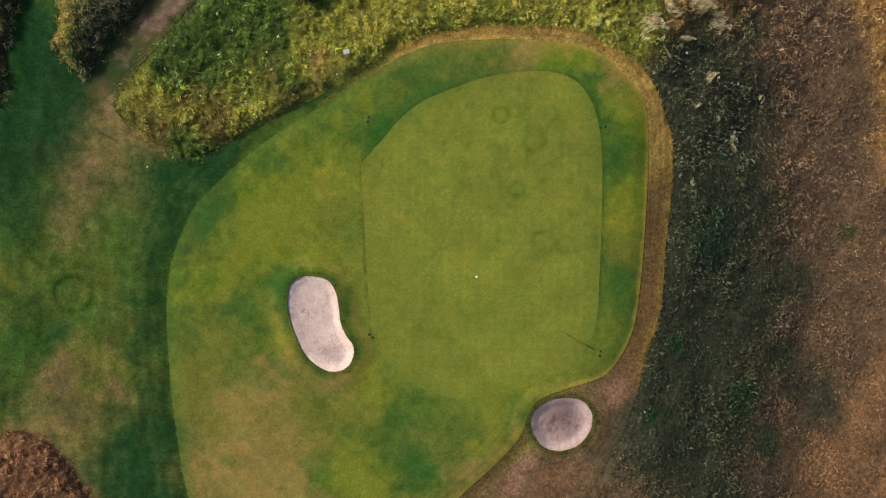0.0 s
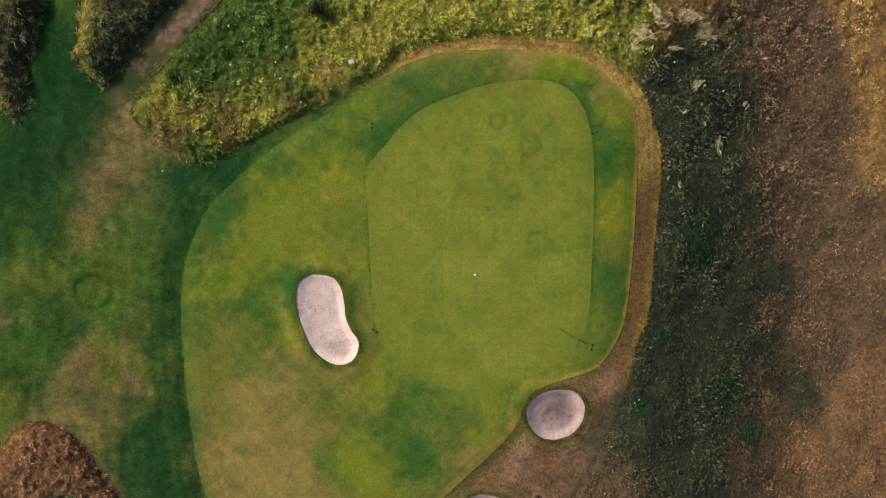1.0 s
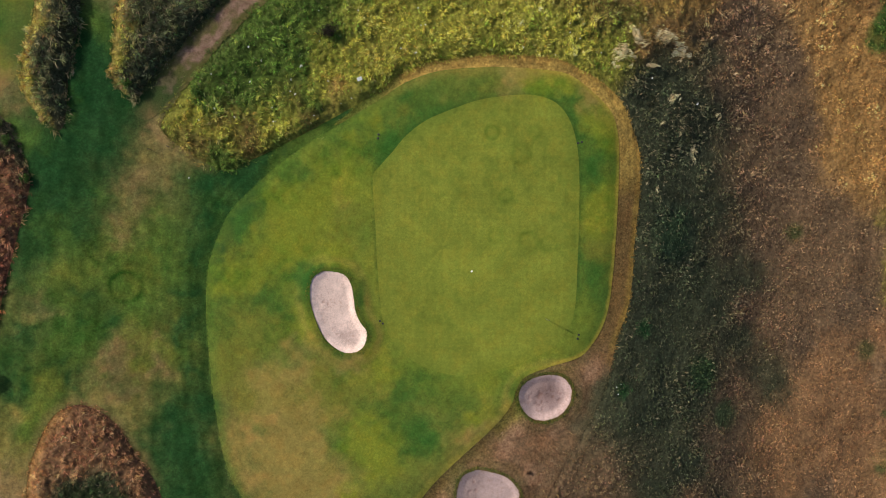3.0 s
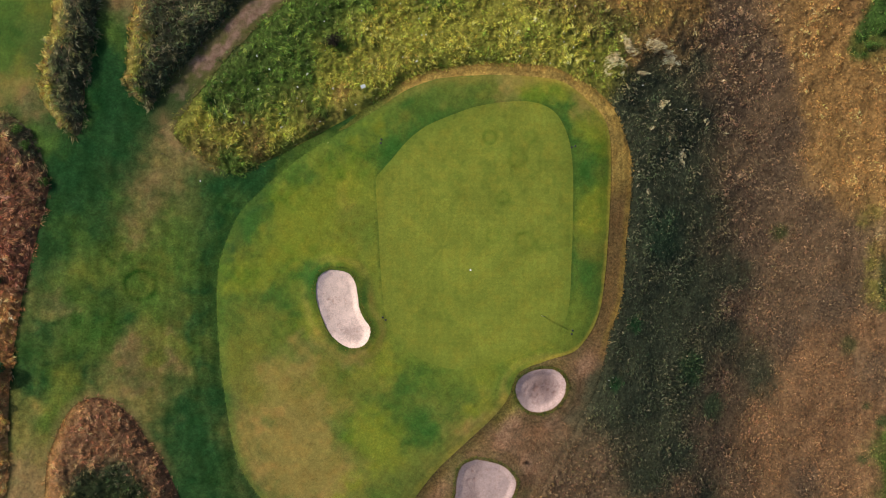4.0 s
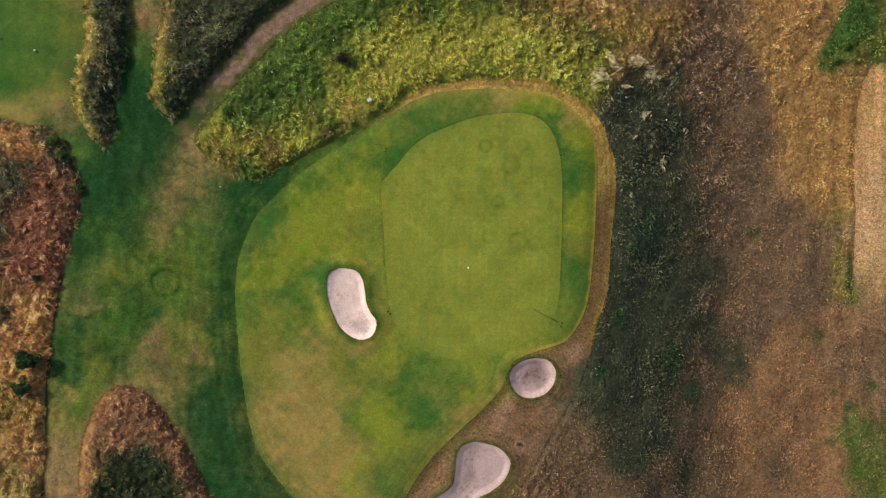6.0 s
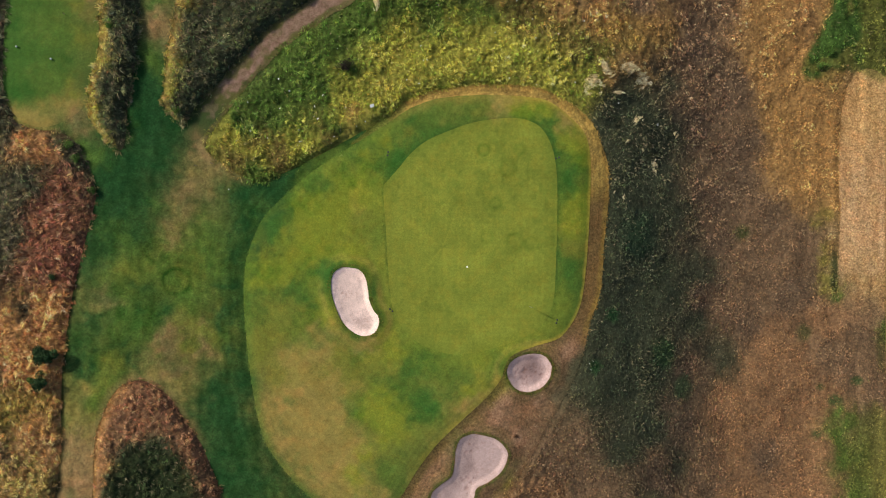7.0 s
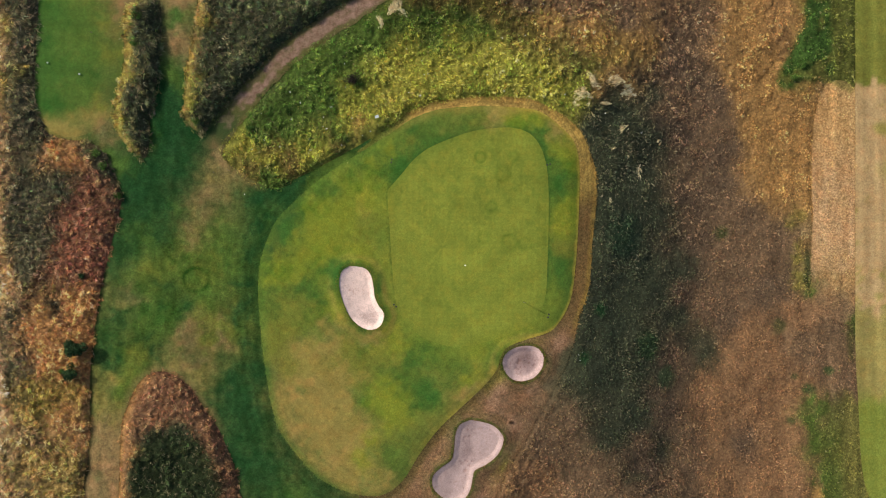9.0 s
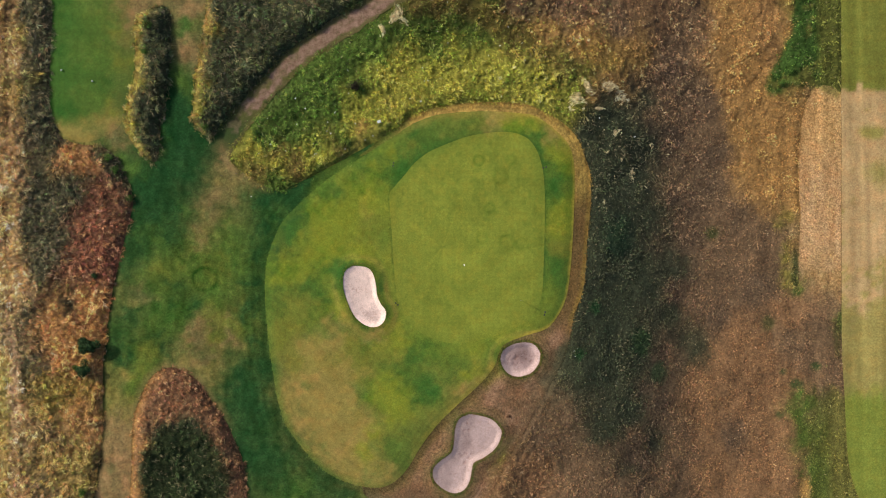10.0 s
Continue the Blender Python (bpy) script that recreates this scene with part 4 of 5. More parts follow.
def green_tone(x, y):
    base = np.array(rgb(118, 126, 49)) * np.ones((len(x), 1))
    spot = smooth(0.1, 0.8, wander(x, y, 0.9, 167) + 0.5 * wander(x, y, 0.4, 168)) * (0.5 + 0.5 * wander(x, y, 8, 169))
    base = base * (1 - 0.22 * spot[:, None] * np.array([1.0, 0.7, 0.7]))
    k = 0.5 + 0.5 * wander(x, y, 6, 51)
    base = base * (0.92 + 0.16 * (0.5 + 0.5 * wander(x, y, 2.5, 52)))[:, None]
    base = base * (1 - k[:, None] * 0.12) + k[:, None] * 0.12 * rgb(84, 112, 38)
    edge = smooth(-2.2, 0.0, AREA["green"].at(x, y))[:, None] * 0.35
    return ringed(x, y, base * (1 - edge) + edge * tint(x, y, TURF_TINT))


def collar_tone(x, y):
    k = (0.5 + 0.5 * wander(x, y, 1.6, 61))[:, None]
    c = rgb(152, 126, 66) * (1 - k) + rgb(124, 102, 54) * k
    c = c * (1 + 0.28 * smooth(4, 12, y))[:, None]
    tail = (0.95 * smooth(-3, -9, x + wander(x, y, 1.5, 345)) * smooth(8, 12, y))[:, None]
    mottle = (smooth(-0.2, 0.8, wander(x, y, 0.8, 336) + 0.7 * wander(x, y, 0.35, 337)) * 0.4)[:, None]
    c = c * (1 - mottle) + mottle * rgb(92, 80, 44)
    run = AREA["apron"].at(x, y)
    c = c * (1 + 0.16 * np.sin(run * 8.0 + 1.2 * wander(x, y, 1.2, 346)) + 0.14 * wander(x, y, 0.5, 347))[:, None]
    worn = (0.8 * smooth(11, 4, y + 2.5 * wander(x, y, 2.5, 160)) * smooth(-0.35, -0.9, AREA["collar"].at(x, y) + 0.2 * wander(x, y, 1.0, 161)))[:, None]
    c = c * (1 - worn) + worn * rgb(98, 77, 50)
    south = smooth(-8, -18, y + 2 * wander(x, y, 3, 66))[:, None]
    c = c * (1 - south) + south * (rgb(116, 90, 66) * (0.8 + 0.3 * k))
    pink = (smooth(0.0, 0.7, wander(x, y, 2.8, 177) + 0.5 * wander(x, y, 0.9, 178)) * 0.6)[:, None] * south
    c = c * (1 - pink) + pink * rgb(146, 114, 90)
    dirty = (smooth(0.0, 0.6, wander(x, y, 2.4, 64) + 0.4 * wander(x, y, 0.7, 65)) * 0.6)[:, None] * south
    c = c * (1 - dirty) + dirty * rgb(92, 74, 54)
    d = AREA["sand"].at(x, y)
    c = c * (1 + (0.17 * np.sin(d * 9.0 + 0.6 * wander(x, y, 1.5, 67)) * smooth(0.4, 0.9, d) * smooth(3.6, 2.0, d))[:, None])
    green_side = (0.3 * smooth(2.5, 0.2, AREA["apron"].at(x, y) + 0.8 * wander(x, y, 1.5, 68)))[:, None] * south
    c = c * (1 - green_side) + green_side * rgb(122, 112, 54)
    # the apron runs out into the collar beside the round bunker
    merge = (0.85 * smooth(5.0, 1.5, np.hypot(x - 7.6, y + 19.6) + 0.8 * wander(x, y, 1.4, 342)) * smooth(2.6, 0.2, AREA["apron"].at(x, y) + 0.5 * wander(x, y, 1.0, 343)))[:, None]
    c = c * (1 - merge) + merge * rgb(116, 112, 46)
    fade = (0.9 * smooth(-2.6, -0.2, AREA["collar"].at(x, y) + 0.9 * wander(x, y, 1.6, 69)) * smooth(-13, -17, y))[:, None]
    c = c * (1 - fade) + fade * tint(x, y, ROUGH_TINT) * 0.75
    # shadow at the apron's southern edge, painted on the collar as a dark line
    rim = (0.7 * smooth(1.3, 0.2, np.abs(AREA["apron"].at(x, y) - 0.35) + 0.12 * wander(x, y, 0.9, 176)))[:, None] * south
    c = c * (1 - rim) + rim * rgb(74, 66, 38)
    lush = smooth(2.4, 0.2, d)[:, None] * (0.5 + 0.5 * wander(x, y, 1.2, 63))[:, None] * 0.6
    c = c * (1 - lush) + lush * rgb(78, 88, 44)
    return c * (1 - tail) + tail * rgb(88, 98, 42)


def field_tone(x, y):
    fray = wander(x, y, 1.8, 71) + 0.6 * wander(x, y, 0.6, 72)
    streak = (0.5 + 0.5 * wander(x, y * 0.1, 0.8, 70))[:, None]
    pale = rgb(172, 145, 104) * (1 - 0.4 * streak) + rgb(146, 124, 82) * 0.4 * streak
    grass = rgb(106, 110, 48) * (1 - 0.3 * streak) + rgb(118, 118, 56) * 0.3 * streak
    south = rgb(112, 122, 52) * np.ones((len(x), 1))
    k = smooth(0.5, -0.5, np.hypot((x - 75.6) / 1.9, (y - 19.2) / 1.2) - 1 + 0.3 * fray) + 0.7 * smooth(0.6, -0.6, np.hypot((x - 77) / 2.2, (y - 12) / 2.6) - 1 + 0.4 * fray)
    k = np.clip(k + 0.85 * smooth(-0.1, 0.6, fray * 0.6 + 1.5 * smooth(0, -20, y) - 0.45), 0, 1)[:, None] * 0.85
    c = pale * (1 - k) + (rgb(124, 122, 58) * (1 - 0.3 * streak) + rgb(140, 130, 74) * 0.3 * streak) * k
    k = smooth(26.2, 27.0, y + 0.4 * fray - 1.2 * smooth(0.6, 0.2, np.abs(x - 73.5)))[:, None]
    c = c * (1 - k) + grass * k
    k = smooth(-24.5, -28.0, y + 1.2 * fray)[:, None]
    c = c * (1 - k) + south * k
    line = 0.35 * smooth(0.22, 0.05, np.abs(x - 73.5)) * smooth(24, 30, y)
    lines = 0.2 * wander(x, y * 0.03, 0.9, 163) + 0.12 * wander(x, y * 0.05, 0.35, 164) + 0.07 * wander(x, y, 1.6, 165)
    return c * (1 + line + lines * (0.4 + 0.6 * smooth(-28, -22, y)))[:, None]


def stubble_tone(x, y):
    k = (0.5 + 0.5 * wander(x, y * 0.12, 0.7, 76))[:, None]
    c = rgb(180, 148, 108) * (1 - k) + rgb(152, 120, 84) * k
    c = c * (1 - 0.95 * smooth(0, -8, y + 2.5 * wander(x, y, 2, 162)))[:, None] + (0.95 * smooth(0, -8, y + 2.5 * wander(x, y, 2, 162)))[:, None] * tint(x, y, ROUGH_TINT) * 0.62
    g = np.clip(0.4 * smooth(0.2, 0.8, wander(x, y * 0.3, 2.0, 79)) + 0.85 * smooth(6, 22, y + 3 * wander(x, y, 3, 80)), 0, 1)[:, None]
    return c * (1 - g) + g * (0.35 * rgb(164, 128, 86) + 0.65 * tint(x, y, ROUGH_TINT)) * (1.05 - 0.3 * k)


def signed(*names, minus=()):
    """A distance made of several areas: inside all the first, outside all those of minus."""
    def dist(x, y):
        return np.maximum.reduce([inside(LINES[k], x, y) for k in names] + [-inside(LINES[k], x, y) for k in minus])
    return dist


SANDS = ("kidney", "round", "twin")
turf_sheet("dry_collar", box_of(LINES["collar"]), 0.3, signed("collar", minus=SANDS), 0.04, TURF_COLLAR, collar_tone,
           "dry tan mown collar round the green and bunkers", "grass")
turf_sheet("fairway", (-66, -4, -50, 50), 0.28,
           lambda x, y: np.maximum.reduce([inside(FAIRWAY_BOX, x, y)] + [-inside(LINES[k], x, y) for k in ("left", "island", "strip", "bank", "top", "tee")]
                                         + [-inside(LINES["collar"], x, y), -inside(LINES["apron"], x, y) - 0.4, 4.5 - inside(TRACK_UPPER, x, y, closed=False)]),
           0.05, TURF_FAIRWAY, fairway_tone, "dark green mown fairway with dry tan worn patches", "fairway",
           others=("worn_path", "worn tan grass path between the tee and the scrub"))
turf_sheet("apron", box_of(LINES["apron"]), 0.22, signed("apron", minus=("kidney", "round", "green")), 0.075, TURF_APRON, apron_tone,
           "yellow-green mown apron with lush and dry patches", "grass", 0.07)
turf_sheet("putting_green", box_of(LINES["green"]), 0.22, signed("green"), 0.075, TURF_GREEN, green_tone,
           "smooth close-mown putting green with faint mowing lines", "putting green", 0.02)
turf_sheet("tee_ground", box_of(LINES["tee"]), 0.35, signed("tee"), 0.06, TURF_TEE, turf_tone,
           "mown green tee box with a dry end", "tee")
turf_sheet("stubble_strip", box_of(LINES["cut"], 1.2), 0.3,
           lambda x, y: np.maximum(inside(LINES["cut"], x, y) + 0.12 * wander(x, y, 0.7, 74) + 0.12 * wander(x, y, 2.2, 75), inside(LINES["field"], x, y) * -1 + 0.1),
           0.06, TURF_STUBBLE, stubble_tone, "short bleached stubble strip beside the lower fairway", "grass")
turf_sheet("mown_field", box_of(LINES["field"]), 0.5, signed("field"), 0.08, TURF_FIELD, field_tone,
           "mown fairway with bleached straw strips below the slope", "fairway")


# ---- the dirt track ----
def dirt_material():
    m, nodes, links, b = material("track_dirt", 0.95, 0.1)
    fine, mid = noise_node(nodes, links, 0.18, 5, 0.75), noise_node(nodes, links, 0.9, 5, 0.7)
    c = mixed(nodes, links, ramp_range(nodes, links, mid, 0, 1, 0.35, 0.65), rgb(118, 92, 76), rgb(156, 126, 110))
    grassy = ramp_range(nodes, links, noise_node(nodes, links, 1.1, 5, 0.75), 0, 0.7, 0.5, 0.66)
    c = mixed(nodes, links, grassy, c, rgb(96, 86, 58))
    at = nodes.new("ShaderNodeAttribute")
    at.attribute_name = "tint"
    c = mixed(nodes, links, at.outputs["Alpha"], c, at.outputs["Color"])
    c = scaled(nodes, links, c, ramp_range(nodes, links, fine, 0.6, 1.2))
    links.new(c, b.inputs["Base Color"])
    bumped(nodes, links, b, fine, 0.8, 0.1)
    return m


DIRT = dirt_material()


def track_tone(x, y):
    """The turf's colour beside the track, and how far grass has taken it: at its edges, along its middle and towards its end."""
    d = inside(TRACK_LINE, x, y, closed=False)
    k = smooth(23.5, 18.0, y + 1.2 * wander(x, y, 1.5, 84)) + 0.8 * smooth(36, 26, y) * smooth(-0.35, 0.25, wander(x, y, 1.6, 87) + 0.5 * wander(x, y, 0.6, 88)) + 0.85 * smooth(0.85, 1.35, d + 0.35 * wander(x, y, 0.9, 85))
    k = k + 0.5 * smooth(0.4, 0.1, d) * smooth(-0.4, 0.5, wander(x, y, 2.5, 86)) * (0.45 + 0.55 * smooth(33, 26, y))
    far = smooth(18, 24, y)[:, None]
    return np.concatenate([turf_tone(x, y) * (1 - far) + rgb(94, 90, 50) * far, np.clip(k, 0, 1)[:, None]], 1)


x0, x1, y0, y1 = box_of(TRACK_LINE, 3)
turf_sheet("dirt_track", (x0, x1, y0, y1), 0.25,
           lambda x, y: inside(TRACK_LINE, x, y, closed=False) - 1.8 * smooth(14.0, 17.5, y) - 0.2 * wander(x, y, 3, 82) - 0.22 * (wander(x, y, 1.2, 81) + wander(x, y, 0.5, 83) * 0.6),
           0.075, DIRT, track_tone, "pinkish brown dirt track with grassy middle", "track")


# ---- growth ----
def blades(x, y, z, count, length, width, lean, tone, rng, spread=0.1, lay=0.0):
    """Tussocks of bent blades that part from their middle, laid over along the wind's swirls: points, triangles and colours."""
    who = np.repeat(np.arange(len(x)), count)
    n = len(who)

    def each(v):
        return v if np.ndim(v) == 0 else np.asarray(v)[who]

    size = each(length) * rng.uniform(0.5, 1.45, n)
    turn = rng.uniform(0, 2 * np.pi, n)
    swirl = (3.0 * wander(x, y, 6.0, 95) + 2.0 * wander(x, y, 2.0, 96) - 0.5)[who]
    out = np.clip(each(lean) * rng.uniform(0.35, 1.35, n), 0.05, 1.5)
    w = each(width) * rng.uniform(0.6, 1.4, n)
    lay = each(lay)
    long = np.sqrt(1 + lay * lay)
    dx, dy = (np.cos(turn) + lay * np.cos(swirl)) / long, (np.sin(turn) + lay * np.sin(swirl)) / long
    far = each(spread) * rng.uniform(0.2, 1.3, n)
    root = np.stack([x[who] + dx * far, y[who] + dy * far, z[who] - 0.05], 1)
    reach, up = size * np.sin(out), size * np.cos(out)
    side = np.stack([-dy * w, dx * w, rng.normal(0, 0.35, n) * w], 1) * 0.5
    mid = root + np.stack([dx * reach * 0.45, dy * reach * 0.45, up * 0.8], 1)
    tip = root + np.stack([dx * reach, dy * reach, up * rng.uniform(0.55, 1.0, n)], 1)
    verts = np.stack([root, mid + side, mid - side, tip], 1).reshape(-1, 3)
    k = np.arange(n)[:, None] * 4
    tris = np.concatenate([k + [0, 1, 2], k + [2, 1, 3]])
    return verts, tris, np.repeat(tone[who], 4, 0)


def scatter(box, density, rng):
    n = int((box[1] - box[0]) * (box[3] - box[2]) * density)
    return rng.uniform(box[0], box[1], n), rng.uniform(box[2], box[3], n)


def growth(name, box, density, keep, count, length, width, lean, seed, label, category, contrast=0.4, hue=0.1, lay=0.8, patchy=0.0, pale=0.08):
    """Uncountable growth over an area, as one thing: tufts that stand on the humps of the ground, thin grass between them, bleached wisps."""
    rng = np.random.default_rng(seed)
    pieces = []
    for layer, (dens, cnt, size, wide) in enumerate(((density, count, 1.0, 1.0), (4.5, 4, 0.6, 1.0), (density * pale, 7, 1.6, 0.7))):
        x, y = scatter(box, dens, rng)
        ok = keep(x, y)
        if layer == 2:
            ok &= rng.uniform(0, 1, len(x)) < 1 - 0.7 * smooth(10, -10, y) * smooth(10, 20, x)
        x, y = x[ok], y[ok]
        if not len(x):
            continue
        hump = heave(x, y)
        high = 0.65 + 0.7 * hump + rng.uniform(0, 0.35, len(x))
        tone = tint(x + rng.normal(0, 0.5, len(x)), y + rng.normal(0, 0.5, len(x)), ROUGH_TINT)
        tone = tone * np.exp(np.clip(rng.normal(0, contrast, len(x)), -1.0, 0.75))[:, None] * np.exp(rng.normal(0, hue, (len(x), 3)))
        # tops of the humps lighter, creases darker: shade between tussocks painted in
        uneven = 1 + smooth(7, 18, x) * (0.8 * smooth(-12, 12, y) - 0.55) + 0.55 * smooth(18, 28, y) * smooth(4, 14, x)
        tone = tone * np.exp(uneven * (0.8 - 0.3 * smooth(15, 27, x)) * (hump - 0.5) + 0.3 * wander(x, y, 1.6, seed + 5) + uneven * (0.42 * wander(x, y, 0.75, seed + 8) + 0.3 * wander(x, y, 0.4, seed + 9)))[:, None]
        # lower patches, darker and greener
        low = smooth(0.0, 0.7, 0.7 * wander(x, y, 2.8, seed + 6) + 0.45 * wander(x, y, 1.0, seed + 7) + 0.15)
        if name == "lime_rough_grass":
            # short lush grass by the apron, the bank's slope shade mixed into its green
            skirt = (smooth(3.3, 1.5, AREA["apron"].at(x, y) + 0.7 * wander(x, y, 1.3, 318)) * smooth(-7, -11, x))[:, None]
            tone = tone * (1 - 0.85 * skirt) + 0.85 * skirt * rgb(62, 90, 40) * np.exp(rng.normal(0, 0.3, (len(x), 1)))
            high = high * (1 - 0.55 * skirt[:, 0])
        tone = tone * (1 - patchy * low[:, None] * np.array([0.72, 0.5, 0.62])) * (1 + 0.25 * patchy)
        high = high * (1 - 0.3 * patchy * low)
        if layer == 2:
            tone = 0.45 * tone * 1.4 + 0.55 * rgb(204, 188, 154) * rng.uniform(0.35, 1.1, (len(x), 1)) ** 1.5
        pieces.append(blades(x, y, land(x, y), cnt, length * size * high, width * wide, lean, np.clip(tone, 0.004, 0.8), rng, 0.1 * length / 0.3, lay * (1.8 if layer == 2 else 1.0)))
    starts = np.cumsum([0] + [len(p[0]) for p in pieces])
    verts = np.concatenate([p[0] for p in pieces])
    tris = np.concatenate([p[1] + k for p, k in zip(pieces, starts)])
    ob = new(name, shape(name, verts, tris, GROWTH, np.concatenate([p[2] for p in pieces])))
    return tagged(ob, label, category, kind="stuff")


def outside(x, y, edge=-0.2):
    ragged = 3.6 * smooth(-13, -20, y) * smooth(3, 8, x) * smooth(30, 25, x)
    creep = ragged * (wander(x, y, 2.4, 91) + 0.7 * wander(x, y, 0.4, 92) + 0.3)
    clear = (AREA["sand"].at(x, y) > 1.6) & (AREA["apron"].at(x, y) > 0.7)
    return AREA["mown"].at(x, y) + 0.25 * wander(x, y, 0.7, 90) + np.where(clear, creep, 0) > edge


def off_top(x, y):
    """Distance from the lime grass, along a ragged line."""
    return AREA["top"].at(x, y) + 1.8 * wander(x, y, 3.5, 171) + 1.1 * wander(x, y, 1.0, 172)


def seam(x, y):
    return x - 46 - 2.5 * wander(x, y, 3.0, 173) - 1.2 * wander(x, y, 0.8, 174)


def within(k, pad=0.0):
    return lambda x, y: (AREA[k].at(x, y) < pad) & outside(x, y)


growth("lime_rough_grass", (-40, 40, 8, 46), 15, lambda x, y: (off_top(x, y) < 2.4) & outside(x, y, -0.2 - 0.3 * smooth(-10, -16, x)), 9, 0.25, 0.036, 1.0, 11,
       "yellow-green tussocky rough grass above the green", "grass", 0.5, hue=0.14, lay=0.9, patchy=0.7, pale=0.04)
growth("scrub_strip_growth", box_of(LINES["strip"]), 9, within("strip", 0.3), 12, 0.36, 0.055, 0.9, 12,
       "dark scrub and pale dry grass on a narrow bank", "scrub", 0.55, hue=0.16, lay=0.6, patchy=0.45, pale=0.1)
growth("scrub_bank_growth", (-42, 0, 12, 46), 9, within("bank", 1.6), 12, 0.36, 0.055, 0.9, 13,
       "dark scrub beside the dirt track", "scrub", 0.55, hue=0.16, lay=0.6, patchy=0.45, pale=0.1)
growth("island_growth", (-53, -30, -46, -18), 12, within("island", 0.3), 9, 0.26, 0.042, 1.0, 14,
       "russet-rimmed island of dark green scrub", "scrub", 0.42, pale=0.1)
growth("western_rough_growth", (-76, -46, -46, 46), 8, within("left", 0.3), 12, 0.36, 0.05, 1.05, 15,
       "mixed russet, straw and grey rough growth", "grass", 0.55, hue=0.13, lay=1.1, patchy=0.6, pale=0.12)
growth("heather_slope_growth", (0, 50, -46, 46), 13, lambda x, y: outside(x, y) & (off_top(x, y) > 2.2) & (x > 0.6 * y - 16) & (seam(x, y) < 0), 8, 0.19, 0.032, 1.1, 16,
       "dark heather and brown rough on the falling slope", "heather", 0.36, hue=0.08, lay=1.0, patchy=0.25, pale=0.13)
growth("eastern_rough_growth", (42, 76, -46, 46), 12, lambda x, y: outside(x, y) & (seam(x, y) > 0), 8, 0.18, 0.034, 1.1, 17,
       "russet and tan dry rough grass below the slope", "grass", 0.32, hue=0.05, lay=1.0, patchy=0.2, pale=0.06)
growth("stubble_growth", (60, 74, -14, 28), 8, lambda x, y: (AREA["cut"].at(x, y) < 0.2) & (AREA["field"].at(x, y) > 0.1), 8, 0.15, 0.045, 1.1, 19,
       "short bleached stubble beside the lower fairway", "grass", 0.3, lay=0.4)


def collar_grass():
    """Short dry grass standing on the collar."""
    rng = np.random.default_rng(18)
    x, y = scatter(box_of(LINES["collar"]), 26, rng)
    edge = AREA["collar"].at(x, y)
    ok = (edge < 0.1) & (AREA["apron"].at(x, y) > 0.1) & (AREA["sand"].at(x, y) > 0.6) & (rng.uniform(0, 1, len(x)) < 0.55 + 0.4 * smooth(-1.6, 0, edge))
    x, y = x[ok], y[ok]
    tone = collar_tone(x, y) * 1.2 * np.exp(rng.normal(0, 0.3, len(x)))[:, None]
    tall = 0.11 + 0.16 * smooth(-0.8, 0.1, edge[ok])
    v, t, c = blades(x, y, land(x, y) + 0.05, 4, tall, 0.04, 1.0, tone, rng, 0.06, 0.3)
    tagged(new("collar_grass", shape("collar_grass", v, t, GROWTH, c)), "short dry tan grass on the collar", "grass", kind="stuff")


collar_grass()


